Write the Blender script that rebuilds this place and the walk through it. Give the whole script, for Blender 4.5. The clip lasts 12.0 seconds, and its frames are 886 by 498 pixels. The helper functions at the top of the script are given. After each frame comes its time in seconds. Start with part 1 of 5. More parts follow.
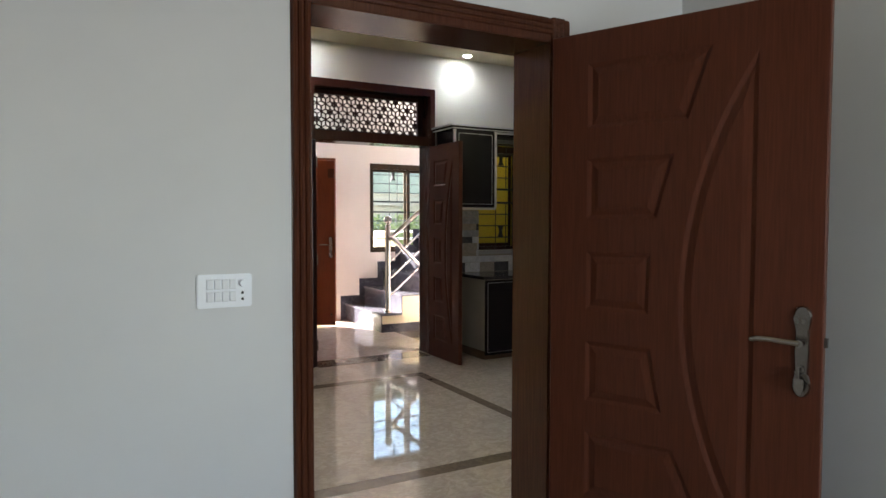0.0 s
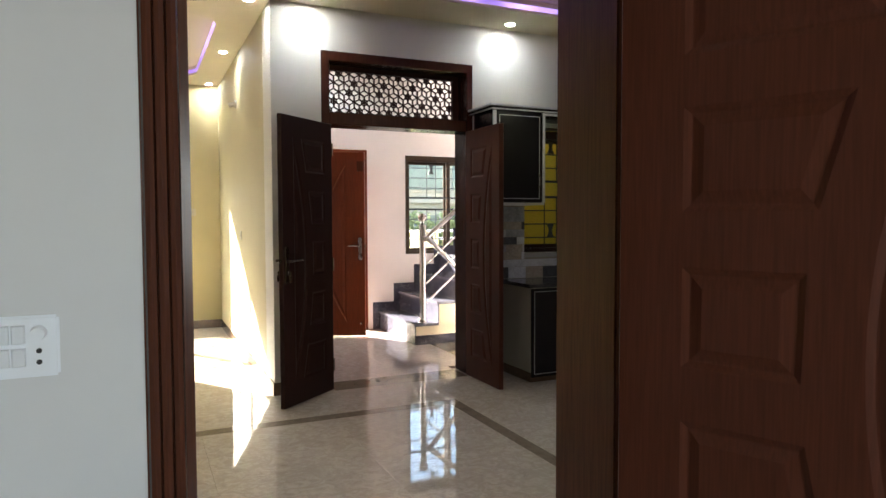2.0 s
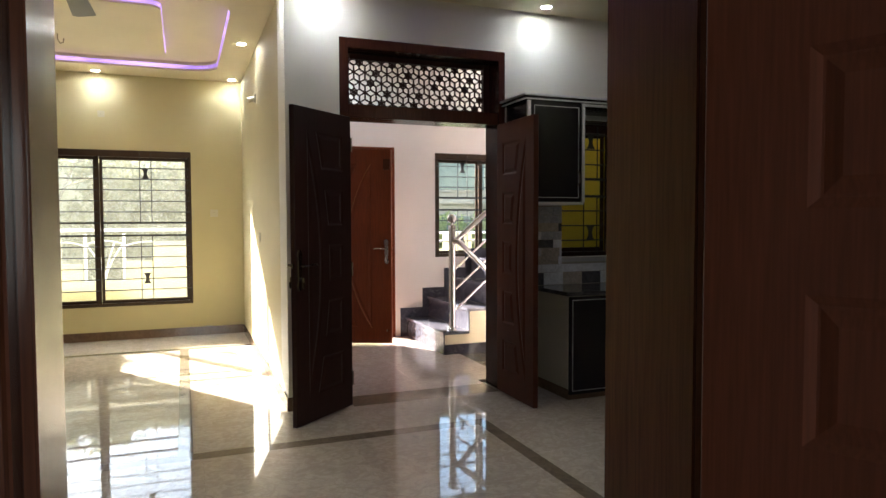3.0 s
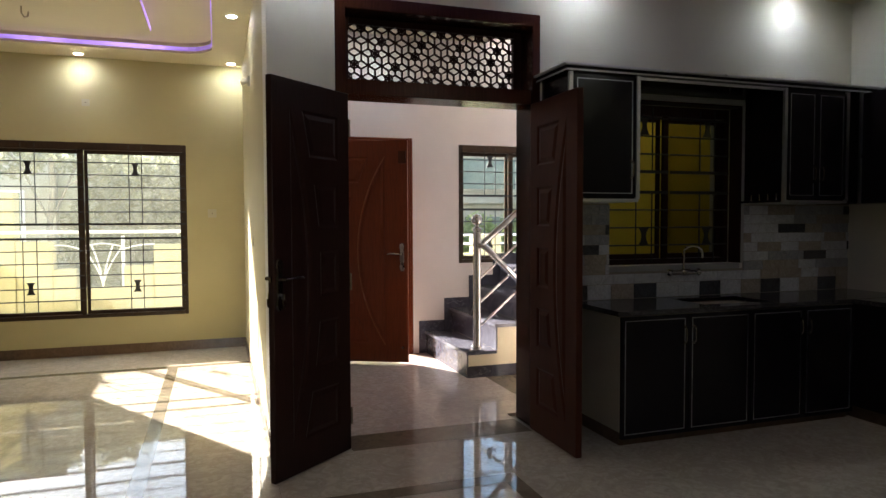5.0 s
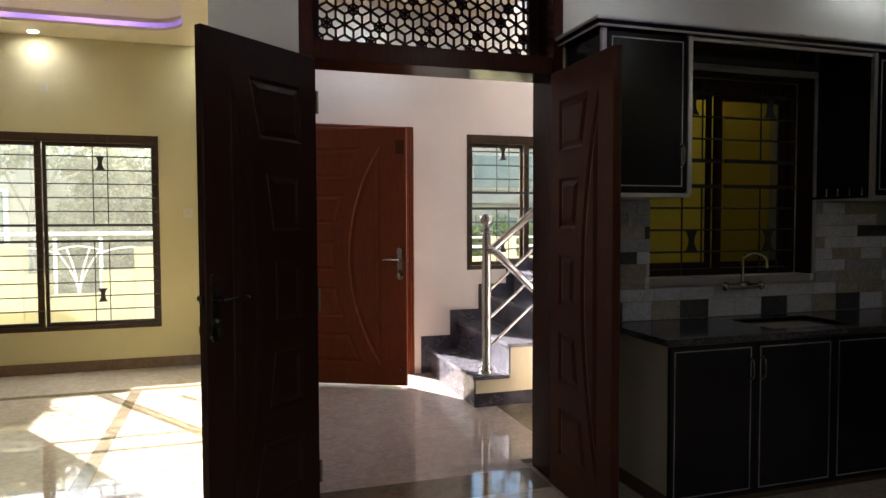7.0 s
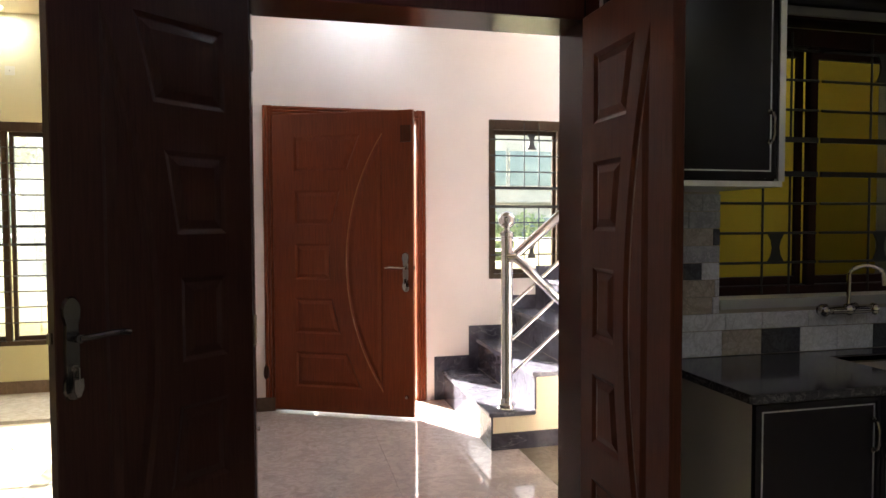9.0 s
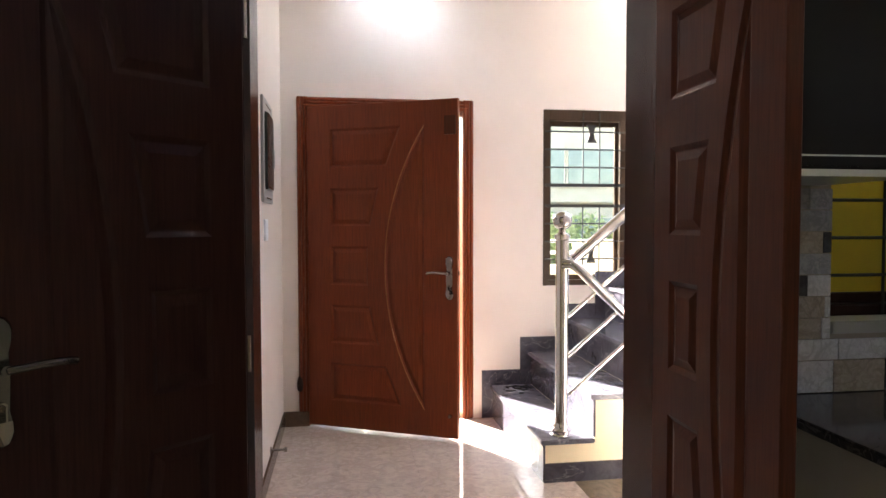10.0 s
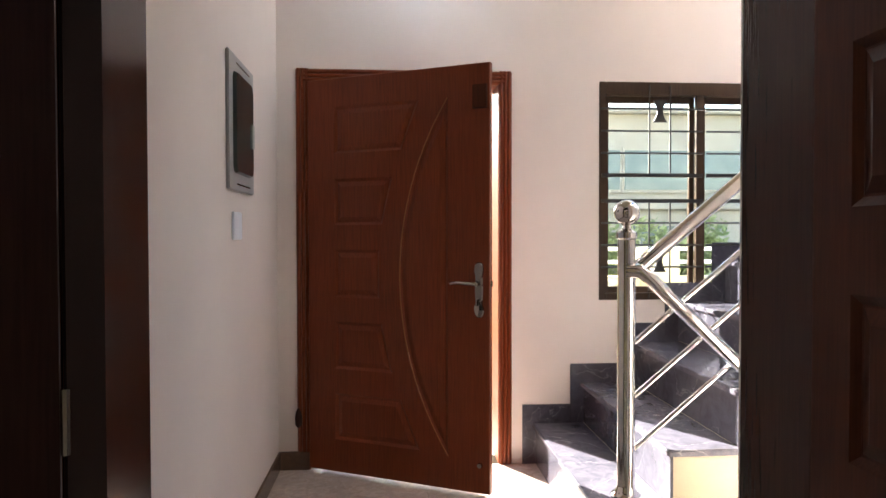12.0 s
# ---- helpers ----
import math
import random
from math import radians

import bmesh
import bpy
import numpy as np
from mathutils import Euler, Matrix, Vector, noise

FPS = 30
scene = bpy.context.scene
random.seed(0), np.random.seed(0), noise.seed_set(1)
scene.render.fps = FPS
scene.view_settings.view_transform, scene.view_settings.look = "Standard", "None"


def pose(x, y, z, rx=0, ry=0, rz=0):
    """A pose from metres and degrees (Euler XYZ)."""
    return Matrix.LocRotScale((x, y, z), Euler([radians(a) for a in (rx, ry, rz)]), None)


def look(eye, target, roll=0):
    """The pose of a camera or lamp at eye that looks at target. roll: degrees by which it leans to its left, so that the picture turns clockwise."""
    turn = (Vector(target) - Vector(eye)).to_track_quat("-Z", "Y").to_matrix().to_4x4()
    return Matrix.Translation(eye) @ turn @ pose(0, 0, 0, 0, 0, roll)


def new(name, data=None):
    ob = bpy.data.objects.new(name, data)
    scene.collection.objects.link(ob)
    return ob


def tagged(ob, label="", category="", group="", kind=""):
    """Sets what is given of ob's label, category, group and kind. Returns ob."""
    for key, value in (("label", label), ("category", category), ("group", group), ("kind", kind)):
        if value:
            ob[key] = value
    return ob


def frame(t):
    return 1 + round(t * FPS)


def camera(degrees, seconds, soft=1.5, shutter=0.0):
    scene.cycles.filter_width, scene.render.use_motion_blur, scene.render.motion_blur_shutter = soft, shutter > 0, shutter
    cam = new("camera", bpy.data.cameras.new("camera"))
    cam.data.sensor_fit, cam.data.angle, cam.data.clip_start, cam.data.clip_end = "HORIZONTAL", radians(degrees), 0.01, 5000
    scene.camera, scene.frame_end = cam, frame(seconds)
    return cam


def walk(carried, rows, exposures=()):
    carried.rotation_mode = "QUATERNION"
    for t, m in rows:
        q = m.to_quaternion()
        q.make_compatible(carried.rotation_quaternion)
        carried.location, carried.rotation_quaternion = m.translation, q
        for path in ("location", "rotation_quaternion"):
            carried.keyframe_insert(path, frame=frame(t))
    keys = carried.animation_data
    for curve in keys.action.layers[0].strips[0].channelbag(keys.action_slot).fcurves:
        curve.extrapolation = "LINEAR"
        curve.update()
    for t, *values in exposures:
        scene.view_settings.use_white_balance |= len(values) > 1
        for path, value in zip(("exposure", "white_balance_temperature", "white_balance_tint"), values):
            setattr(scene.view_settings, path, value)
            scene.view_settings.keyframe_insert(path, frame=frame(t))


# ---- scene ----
cam = camera(67.2, 12.0)
PATH = [
    (0, (-0.478, -0.614, 1.377), (0.493, 1.132, 1.289), 0.1),
    (0.5, (-0.330, -0.415, 1.371), (0.630, 1.334, 1.284), 0.0),
    (1, (-0.176, -0.220, 1.371), (0.743, 1.555, 1.281), -0.1),
    (1.5, (-0.030, -0.033, 1.366), (0.841, 1.765, 1.277), -0.1),
    (2, (0.107, 0.171, 1.368), (0.934, 1.990, 1.276), -0.2),
    (2.5, (0.239, 0.374, 1.360), (1.015, 2.215, 1.273), -0.2),
    (3, (0.352, 0.569, 1.366), (1.078, 2.431, 1.278), -0.2),
    (5, (0.759, 1.434, 1.366), (1.398, 3.327, 1.281), -0.2),
    (5.5, (0.834, 1.628, 1.364), (1.459, 3.526, 1.281), -0.1),
    (6, (0.918, 1.826, 1.365), (1.532, 3.728, 1.282), -0.1),
    (6.5, (1.021, 2.030, 1.363), (1.622, 3.936, 1.282), -0.1),
    (7, (1.139, 2.243, 1.366), (1.730, 4.152, 1.283), -0.2),
    (9, (1.590, 3.046, 1.362), (2.058, 4.989, 1.282), -0.2),
    (9.5, (1.660, 3.234, 1.368), (2.039, 5.196, 1.287), -0.1),
    (10, (1.752, 3.465, 1.363), (2.051, 5.441, 1.285), -0.1),
    (10.5, (1.857, 3.680, 1.358), (2.082, 5.666, 1.281), -0.1),
    (11, (1.908, 3.879, 1.326), (2.112, 5.867, 1.264), -0.1),
    (11.5, (1.956, 4.084, 1.310), (2.127, 6.076, 1.255), -0.1),
    (12, (1.991, 4.295, 1.287), (2.138, 6.289, 1.247), -0.1),
]
EXPOSURES = [(0.0, 3.7), (1.5, 3.75), (3.0, 3.25), (5.0, 2.75), (7.0, 2.95), (9.0, 3.75), (10.5, 3.95), (12.0, 3.42)]
walk(cam, [(t, look(eye, target, roll)) for t, eye, target, roll in PATH], EXPOSURES)

# ---- world, sun, lights ----
SUN_WAY = Vector((0.538, -0.843, -0.472)).normalized()
world = bpy.data.worlds.new("sky")
scene.world = world
world.use_nodes = True
wn = world.node_tree
sky = wn.nodes.new("ShaderNodeTexSky")
sky.sky_type = "NISHITA"
sky.sun_disc = False
sky.sun_elevation = math.asin(-SUN_WAY.z)
sky.sun_rotation = math.atan2(-SUN_WAY.x, -SUN_WAY.y)
wn.links.new(sky.outputs[0], wn.nodes["Background"].inputs[0])
wn.nodes["Background"].inputs[1].default_value = 0.095
sun = new("sun", bpy.data.lights.new("sun", "SUN"))
sun.data.energy, sun.data.angle, sun.data.color = 5.0, radians(0.5), (1.0, 0.95, 0.87)
sun.matrix_world = look((0, 0, 8), Vector((0, 0, 8)) + SUN_WAY)

CEIL = 3.02
TRAY_Z = 3.12
DOWNLIGHT_POWER = 0.8

# added fill lamp for the bedroom, at an assumed window unseen behind the walker
bed_light = new("bedroom_fill_lamp", bpy.data.lights.new("bedroom_fill_lamp", "AREA"))
bed_light.data.energy, bed_light.data.shape, bed_light.data.size, bed_light.data.size_y = 3.75, "RECTANGLE", 1.15, 1.15
bed_light.data.color = (0.95, 1.0, 1.03)
bed_light.matrix_world = look((1.0, -3.26, 1.5), (1.0, 0, 2.3))


# ---- materials ----
def material(name, rough=0.5, metal=0.0, coat=0.0):
    m = bpy.data.materials.new(name)
    m.use_nodes = True
    b = m.node_tree.nodes["Principled BSDF"]
    b.inputs["Roughness"].default_value = rough
    b.inputs["Metallic"].default_value = metal
    b.inputs["Coat Weight"].default_value = coat
    b.inputs["Coat Roughness"].default_value = 0.08
    return m, m.node_tree, b


def coords(nt, scale=(1, 1, 1), per_object=False):
    """Object coordinates, shifted from piece to piece if per_object."""
    tc = nt.nodes.new("ShaderNodeTexCoord")
    mp = nt.nodes.new("ShaderNodeMapping")
    mp.inputs["Scale"].default_value = scale
    nt.links.new(tc.outputs["Object"], mp.inputs["Vector"])
    if per_object:
        info = nt.nodes.new("ShaderNodeObjectInfo")
        mul = nt.nodes.new("ShaderNodeMath")
        mul.operation = "MULTIPLY"
        mul.inputs[1].default_value = 37.0
        nt.links.new(info.outputs["Random"], mul.inputs[0])
        nt.links.new(mul.outputs[0], mp.inputs["Location"])
    return mp.outputs[0]


def noise_tex(nt, vec, scale, detail=4.0, distortion=0.0, rough=0.5):
    n = nt.nodes.new("ShaderNodeTexNoise")
    n.inputs["Scale"].default_value = scale
    n.inputs["Detail"].default_value = detail
    n.inputs["Roughness"].default_value = rough
    n.inputs["Distortion"].default_value = distortion
    nt.links.new(vec, n.inputs["Vector"])
    return n.outputs["Fac"]


def ramp(nt, fac, stops):
    r = nt.nodes.new("ShaderNodeValToRGB")
    e = r.color_ramp.elements
    while len(e) < len(stops):
        e.new(0.5)
    for el, (p, c) in zip(e, stops):
        el.position = p
        el.color = (*c, 1)
    nt.links.new(fac, r.inputs[0])
    return r.outputs[0]


def mix(nt, fac, a, b, kind="MIX"):
    n = nt.nodes.new("ShaderNodeMix")
    n.data_type, n.blend_type = "RGBA", kind
    for sock, v in ((n.inputs[0], fac), (n.inputs[6], a), (n.inputs[7], b)):
        if isinstance(v, (int, float)):
            sock.default_value = v
        elif isinstance(v, tuple):
            sock.default_value = (*v, 1)
        else:
            nt.links.new(v, sock)
    return n.outputs[2]


def bump(nt, bsdf, height, strength=0.1, distance=0.01):
    b = nt.nodes.new("ShaderNodeBump")
    b.inputs["Strength"].default_value = strength
    b.inputs["Distance"].default_value = distance
    nt.links.new(height, b.inputs["Height"])
    nt.links.new(b.outputs[0], bsdf.inputs["Normal"])


def scaled(c, k):
    return tuple(min(1, v * k) for v in c)


def rough_from(nt, bsdf, fac, lo, hi):
    m = nt.nodes.new("ShaderNodeMapRange")
    m.inputs["To Min"].default_value, m.inputs["To Max"].default_value = lo, hi
    nt.links.new(fac, m.inputs["Value"])
    nt.links.new(m.outputs[0], bsdf.inputs["Roughness"])


def paint(name, colour, rough=0.6, blotch=0.06, grain=260):
    """Rolled wall paint: faint large blotches, roller stipple."""
    m, nt, b = material(name, rough)
    v = coords(nt)
    big = noise_tex(nt, v, 1.6, 5)
    nt.links.new(ramp(nt, big, [(0.3, scaled(colour, 1 - blotch)), (0.7, scaled(colour, 1 + blotch * 0.5))]), b.inputs["Base Color"])
    bump(nt, b, noise_tex(nt, v, grain, 2), 0.06, 0.003)
    return m


def wood(name, dark, light, rough=0.34, spec=0.4, relief=0.10, per_object=False):
    """Lacquered wood with the grain along the object's z: pores, wide figure, faint scuffs in the gloss."""
    m, nt, b = material(name, rough)
    v = coords(nt, (1, 1, 0.035), per_object)
    fine = noise_tex(nt, v, 190, 5, 0.2)
    wide = noise_tex(nt, v, 7, 3, 0.6)
    pores = noise_tex(nt, coords(nt, (1, 1, 0.012), per_object), 120, 3, 0.1)
    c = mix(nt, wide, ramp(nt, fine, [(0.25, dark), (0.8, light)]), ramp(nt, fine, [(0.25, scaled(dark, 0.72)), (0.8, scaled(light, 0.8))]))
    nt.links.new(c, b.inputs["Base Color"])
    rough_from(nt, b, noise_tex(nt, coords(nt), 9, 5), rough - 0.07, rough + 0.12)
    b.inputs["Specular IOR Level"].default_value = spec
    bump(nt, b, mix(nt, 0.5, fine, pores), relief, 0.002)
    return m


def marble(name, base, cloud, vein, rough=0.06, scale=1.0, vein_width=0.03, per_object=True):
    m, nt, b = material(name, rough)
    v = coords(nt, (scale, scale, scale), per_object)
    c1 = noise_tex(nt, v, 3.5, 8, 0.8, 0.6)
    c2 = noise_tex(nt, v, 14, 6, 1.5, 0.65)
    vor = nt.nodes.new("ShaderNodeTexNoise")
    vor.inputs["Scale"].default_value = 2.2
    vor.inputs["Detail"].default_value = 9
    vor.inputs["Distortion"].default_value = 1.8
    nt.links.new(v, vor.inputs["Vector"])
    veins = ramp(nt, vor.outputs["Fac"], [(0.5 - vein_width, (0, 0, 0)), (0.5, (1, 1, 1)), (0.5 + vein_width, (0, 0, 0))])
    c = mix(nt, c1, base, cloud)
    c = mix(nt, ramp(nt, c2, [(0.40, (0, 0, 0)), (0.68, (1, 1, 1))]), c, scaled(base, 0.80))
    c = mix(nt, veins, c, vein)
    nt.links.new(c, b.inputs["Base Color"])
    rough_from(nt, b, c2, rough * 0.6, rough * 1.6)
    return m


def metal(name, colour, rough):
    m, nt, b = material(name, rough, 1.0)
    v = coords(nt)
    f = noise_tex(nt, v, 60, 4)
    nt.links.new(ramp(nt, f, [(0.2, scaled(colour, 0.9)), (0.8, colour)]), b.inputs["Base Color"])
    rough_from(nt, b, noise_tex(nt, v, 18, 4), rough * 0.7, rough * 1.5)
    return m


def glow(name, colour, strength):
    m, nt, b = material(name)
    b.inputs["Base Color"].default_value = (*colour, 1)
    b.inputs["Emission Color"].default_value = (*colour, 1)
    b.inputs["Emission Strength"].default_value = strength
    return m


def clear_glass(name, tint=(0.95, 0.97, 0.95)):
    m, nt, b = material(name, 0.02)
    b.inputs["Transmission Weight"].default_value = 1.0
    b.inputs["IOR"].default_value = 1.02
    b.inputs["Base Color"].default_value = (*tint, 1)
    return m


M_BED = paint("bedroom_paint", (0.69, 0.70, 0.715))
M_CREAM = paint("cream_paint", (0.52, 0.460, 0.260))
M_OFFWHITE = paint("off_white_paint", (0.70, 0.68, 0.61))
M_HALL = paint("hall_paint", (0.74, 0.665, 0.625))
M_CEIL = paint("ceiling_paint", (0.68, 0.60, 0.43))
M_YELLOW = paint("yellow_paint", (0.80, 0.58, 0.05))
M_OUT = paint("outside_paint", (0.72, 0.68, 0.50), 0.8, 0.15, 60)
M_WOOD = wood("door_wood", (0.066, 0.0195, 0.010), (0.104, 0.031, 0.016), 0.36, 0.13)
M_ENTRY = wood("entrance_door_wood", (0.150, 0.032, 0.010), (0.228, 0.051, 0.016), 0.34, 0.22)
# pale wood that paints the bright reflection along the bow's moulding
M_BEAD = wood("bead_highlight_wood", (0.30, 0.12, 0.05), (0.38, 0.16, 0.07), 0.22, 0.6)
M_FRAME = wood("frame_wood", (0.066, 0.021, 0.011), (0.110, 0.035, 0.018), 0.19, 0.32, 0.02)
M_DOUBLEFRAME = wood("double_door_frame_wood", (0.042, 0.0135, 0.008), (0.070, 0.023, 0.013), 0.17, 0.22, 0.02)
M_BEDWOOD = wood("bedroom_door_wood", (0.088, 0.0255, 0.0135), (0.130, 0.038, 0.020), 0.34, 0.18)
M_DARKWOOD = wood("dark_wood", (0.026, 0.0095, 0.007), (0.044, 0.0165, 0.012), 0.32, 0.13, 0.22)
M_WINFRAME = wood("window_frame_wood", (0.035, 0.020, 0.012), (0.075, 0.045, 0.025), 0.35, 0.22)
M_SKIRT = marble("brown_marble", (0.13, 0.080, 0.050), (0.16, 0.100, 0.064), (0.155, 0.098, 0.064), 0.15)
M_FLOOR = marble("beige_marble", (0.50, 0.43, 0.345), (0.62, 0.545, 0.45), (0.45, 0.385, 0.305), 0.025)
M_FLOOR.node_tree.nodes["Principled BSDF"].inputs["Specular IOR Level"].default_value = 0.38
M_HALL_FLOOR = marble("pinkish_marble", (0.57, 0.465, 0.405), (0.72, 0.61, 0.545), (0.535, 0.435, 0.378), 0.035)
M_BAND = marble("dark_brown_band", (0.19, 0.152, 0.108), (0.235, 0.190, 0.137), (0.215, 0.172, 0.124), 0.06)
M_GRANITE = marble("black_marble", (0.042, 0.040, 0.056), (0.085, 0.080, 0.105), (0.17, 0.165, 0.185), 0.14, 0.8, 0.004)
# same black marble, lightened for sun glare: risers a little, treads more
M_RISER = marble("sun_lifted_riser_stone", (0.070, 0.067, 0.088), (0.115, 0.110, 0.135), (0.24, 0.235, 0.26), 0.12, 0.8, 0.004)
M_TREAD = marble("sun_lifted_tread_stone", (0.115, 0.110, 0.14), (0.18, 0.172, 0.205), (0.30, 0.29, 0.32), 0.14, 0.8, 0.006)
M_COUNTER = marble("counter_granite", (0.030, 0.028, 0.030), (0.060, 0.056, 0.056), (0.12, 0.11, 0.11), 0.10, 6.0, 0.05)
M_GROUT = paint("grout", (0.30, 0.27, 0.23), 0.8)
M_CHROME = metal("polished_steel", (0.80, 0.78, 0.76), 0.09)
M_HANDLE = metal("dark_chrome", (0.17, 0.155, 0.14), 0.20)
M_PLATE = metal("tarnished_nickel", (0.27, 0.245, 0.22), 0.24)
M_NICKEL = metal("brushed_nickel", (0.38, 0.35, 0.32), 0.22)
M_ALU = metal("aluminium_trim", (0.66, 0.66, 0.68), 0.30)
M_IVORY = paint("yellowed_ivory_plastic", (0.52, 0.485, 0.37), 0.4, 0.03)
M_IRON = paint("black_iron", (0.025, 0.022, 0.020), 0.5)
# matte near-black that paints the shade on the jamb behind the left leaf
M_SHADE_STRIP = paint("shade_strip_paint", (0.022, 0.012, 0.009), 0.95)
M_SHADE_STRIP.node_tree.nodes["Principled BSDF"].inputs["Specular IOR Level"].default_value = 0.05
M_PLASTIC = paint("white_plastic", (0.86, 0.90, 0.96), 0.35, 0.02)
M_GLASS = clear_glass("window_glass")
# bright haze over the bay's view is put into the glass as a translucent film
M_BAY_GLASS = clear_glass("hazy_bay_glass")
nt_ = M_BAY_GLASS.node_tree
haze = nt_.nodes.new("ShaderNodeBsdfTranslucent")
haze.inputs[0].default_value = (0.80, 0.80, 0.66, 1)
film_mix = nt_.nodes.new("ShaderNodeMixShader")
nt_.links.new(ramp(nt_, noise_tex(nt_, coords(nt_), 6.0, 5), [(0.2, (0.016, 0.016, 0.016)), (0.8, (0.036, 0.036, 0.036))]), film_mix.inputs[0])
nt_.links.new(nt_.nodes["Principled BSDF"].outputs[0], film_mix.inputs[1])
nt_.links.new(haze.outputs[0], film_mix.inputs[2])
nt_.links.new(film_mix.outputs[0], nt_.nodes["Material Output"].inputs[0])
M_TINTED_GLASS = clear_glass("tinted_glass", (0.42, 0.40, 0.36))
M_LED = glow("purple_led", (0.44, 0.28, 0.92), 0.3)
nt_ = M_LED.node_tree
level = nt_.nodes.new("ShaderNodeMapRange")
level.inputs["From Min"].default_value, level.inputs["From Max"].default_value = 0.35, 0.65
level.inputs["To Min"].default_value, level.inputs["To Max"].default_value = 0.06, 0.27
nt_.links.new(noise_tex(nt_, coords(nt_), 2.2, 3), level.inputs["Value"])
nt_.links.new(level.outputs[0], nt_.nodes["Principled BSDF"].inputs["Emission Strength"])
M_BULB = glow("downlight_lens", (0.93, 0.97, 1.0), 25.0)
M_WHITE = paint("white_enamel", (0.82, 0.82, 0.80), 0.4, 0.02)


# ---- mesh helpers ----
def part(name, bm, mat, parent=None, label="", bevel=0.0):
    """One mesh object out of a bmesh, in the space of its parent."""
    bmesh.ops.recalc_face_normals(bm, faces=bm.faces)
    if bevel:
        bmesh.ops.bevel(bm, geom=[e for e in bm.edges if len(e.link_faces) == 2 and e.calc_face_angle(0) > 0.6],
                        offset=bevel, segments=2, affect="EDGES", clamp_overlap=True)
    me = bpy.data.meshes.new(name)
    bm.to_mesh(me)
    bm.free()
    me.materials.append(mat)
    ob = new(name, me)
    if parent is not None:
        ob.parent = parent
    if label:
        ob["label"] = label
    return ob


def empty(name, m, label, category, group="", kind=""):
    ob = new(name)
    ob.empty_display_size = 0.1
    ob.matrix_world = m
    return tagged(ob, label, category, group, kind)


def box(bm, x0, x1, y0, y1, z0, z1):
    vs = [bm.verts.new((x, y, z)) for z in (z0, z1) for x, y in ((x0, y0), (x1, y0), (x1, y1), (x0, y1))]
    for f in ((3, 2, 1, 0), (4, 5, 6, 7), (0, 1, 5, 4), (1, 2, 6, 5), (2, 3, 7, 6), (3, 0, 4, 7)):
        bm.faces.new([vs[i] for i in f])
    return vs


def boxes(*dims):
    bm = bmesh.new()
    for d in dims:
        box(bm, *d)
    return bm


def prism(bm, pts, y0, y1, inset=0.0):
    """A polygon in x and z drawn out along y; its y1 face is drawn in by inset."""
    n = len(pts)
    cx, cz = sum(p[0] for p in pts) / n, sum(p[1] for p in pts) / n
    a = [bm.verts.new((p[0], y0, p[1])) for p in pts]
    b = []
    for p in pts:
        dx, dz = cx - p[0], cz - p[1]
        b.append(bm.verts.new((p[0] + math.copysign(min(inset, abs(dx)), dx), y1, p[1] + math.copysign(min(inset, abs(dz)), dz))))
    bm.faces.new(a)
    bm.faces.new(b)
    for i in range(n):
        bm.faces.new((a[i], a[(i + 1) % n], b[(i + 1) % n], b[i]))


def tube(bm, p, q, r, n=12, r2=None):
    p, q = Vector(p), Vector(q)
    d = q - p
    m = Matrix.Translation((p + q) / 2) @ d.to_track_quat("Z", "Y").to_matrix().to_4x4()
    bmesh.ops.create_cone(bm, cap_ends=True, segments=n, radius1=r, radius2=r if r2 is None else r2, depth=d.length, matrix=m)


def pipe(bm, pts, r, n=10):
    """A bent round bar through the points."""
    pts = [Vector(p) for p in pts]
    rings = []
    for i, p in enumerate(pts):
        d = (pts[min(i + 1, len(pts) - 1)] - pts[max(i - 1, 0)]).normalized()
        side = d.orthogonal().normalized() if not rings else (side - d * side.dot(d)).normalized()
        up = d.cross(side)
        rings.append([bm.verts.new(p + r * (math.cos(a) * side + math.sin(a) * up)) for a in (2 * math.pi * k / n for k in range(n))])
    for a, b in zip(rings, rings[1:]):
        for k in range(n):
            bm.faces.new((a[k], a[(k + 1) % n], b[(k + 1) % n], b[k]))
    bm.faces.new(rings[0])
    bm.faces.new(rings[-1])


def lathe(bm, profile, n=20, at=(0, 0, 0)):
    """A turned shape from (radius, height) pairs."""
    rings = [[bm.verts.new((at[0] + r * math.cos(a), at[1] + r * math.sin(a), at[2] + z)) for a in (2 * math.pi * k / n for k in range(n))] for r, z in profile]
    for a, b in zip(rings, rings[1:]):
        for k in range(n):
            bm.faces.new((a[k], a[(k + 1) % n], b[(k + 1) % n], b[k]))
    bm.faces.new(rings[0])
    bm.faces.new(rings[-1])


def smooth(ob, angle=0.6):
    for p in ob.data.polygons:
        p.use_smooth = True
    ob.data.set_sharp_from_angle(angle=angle)
    return ob


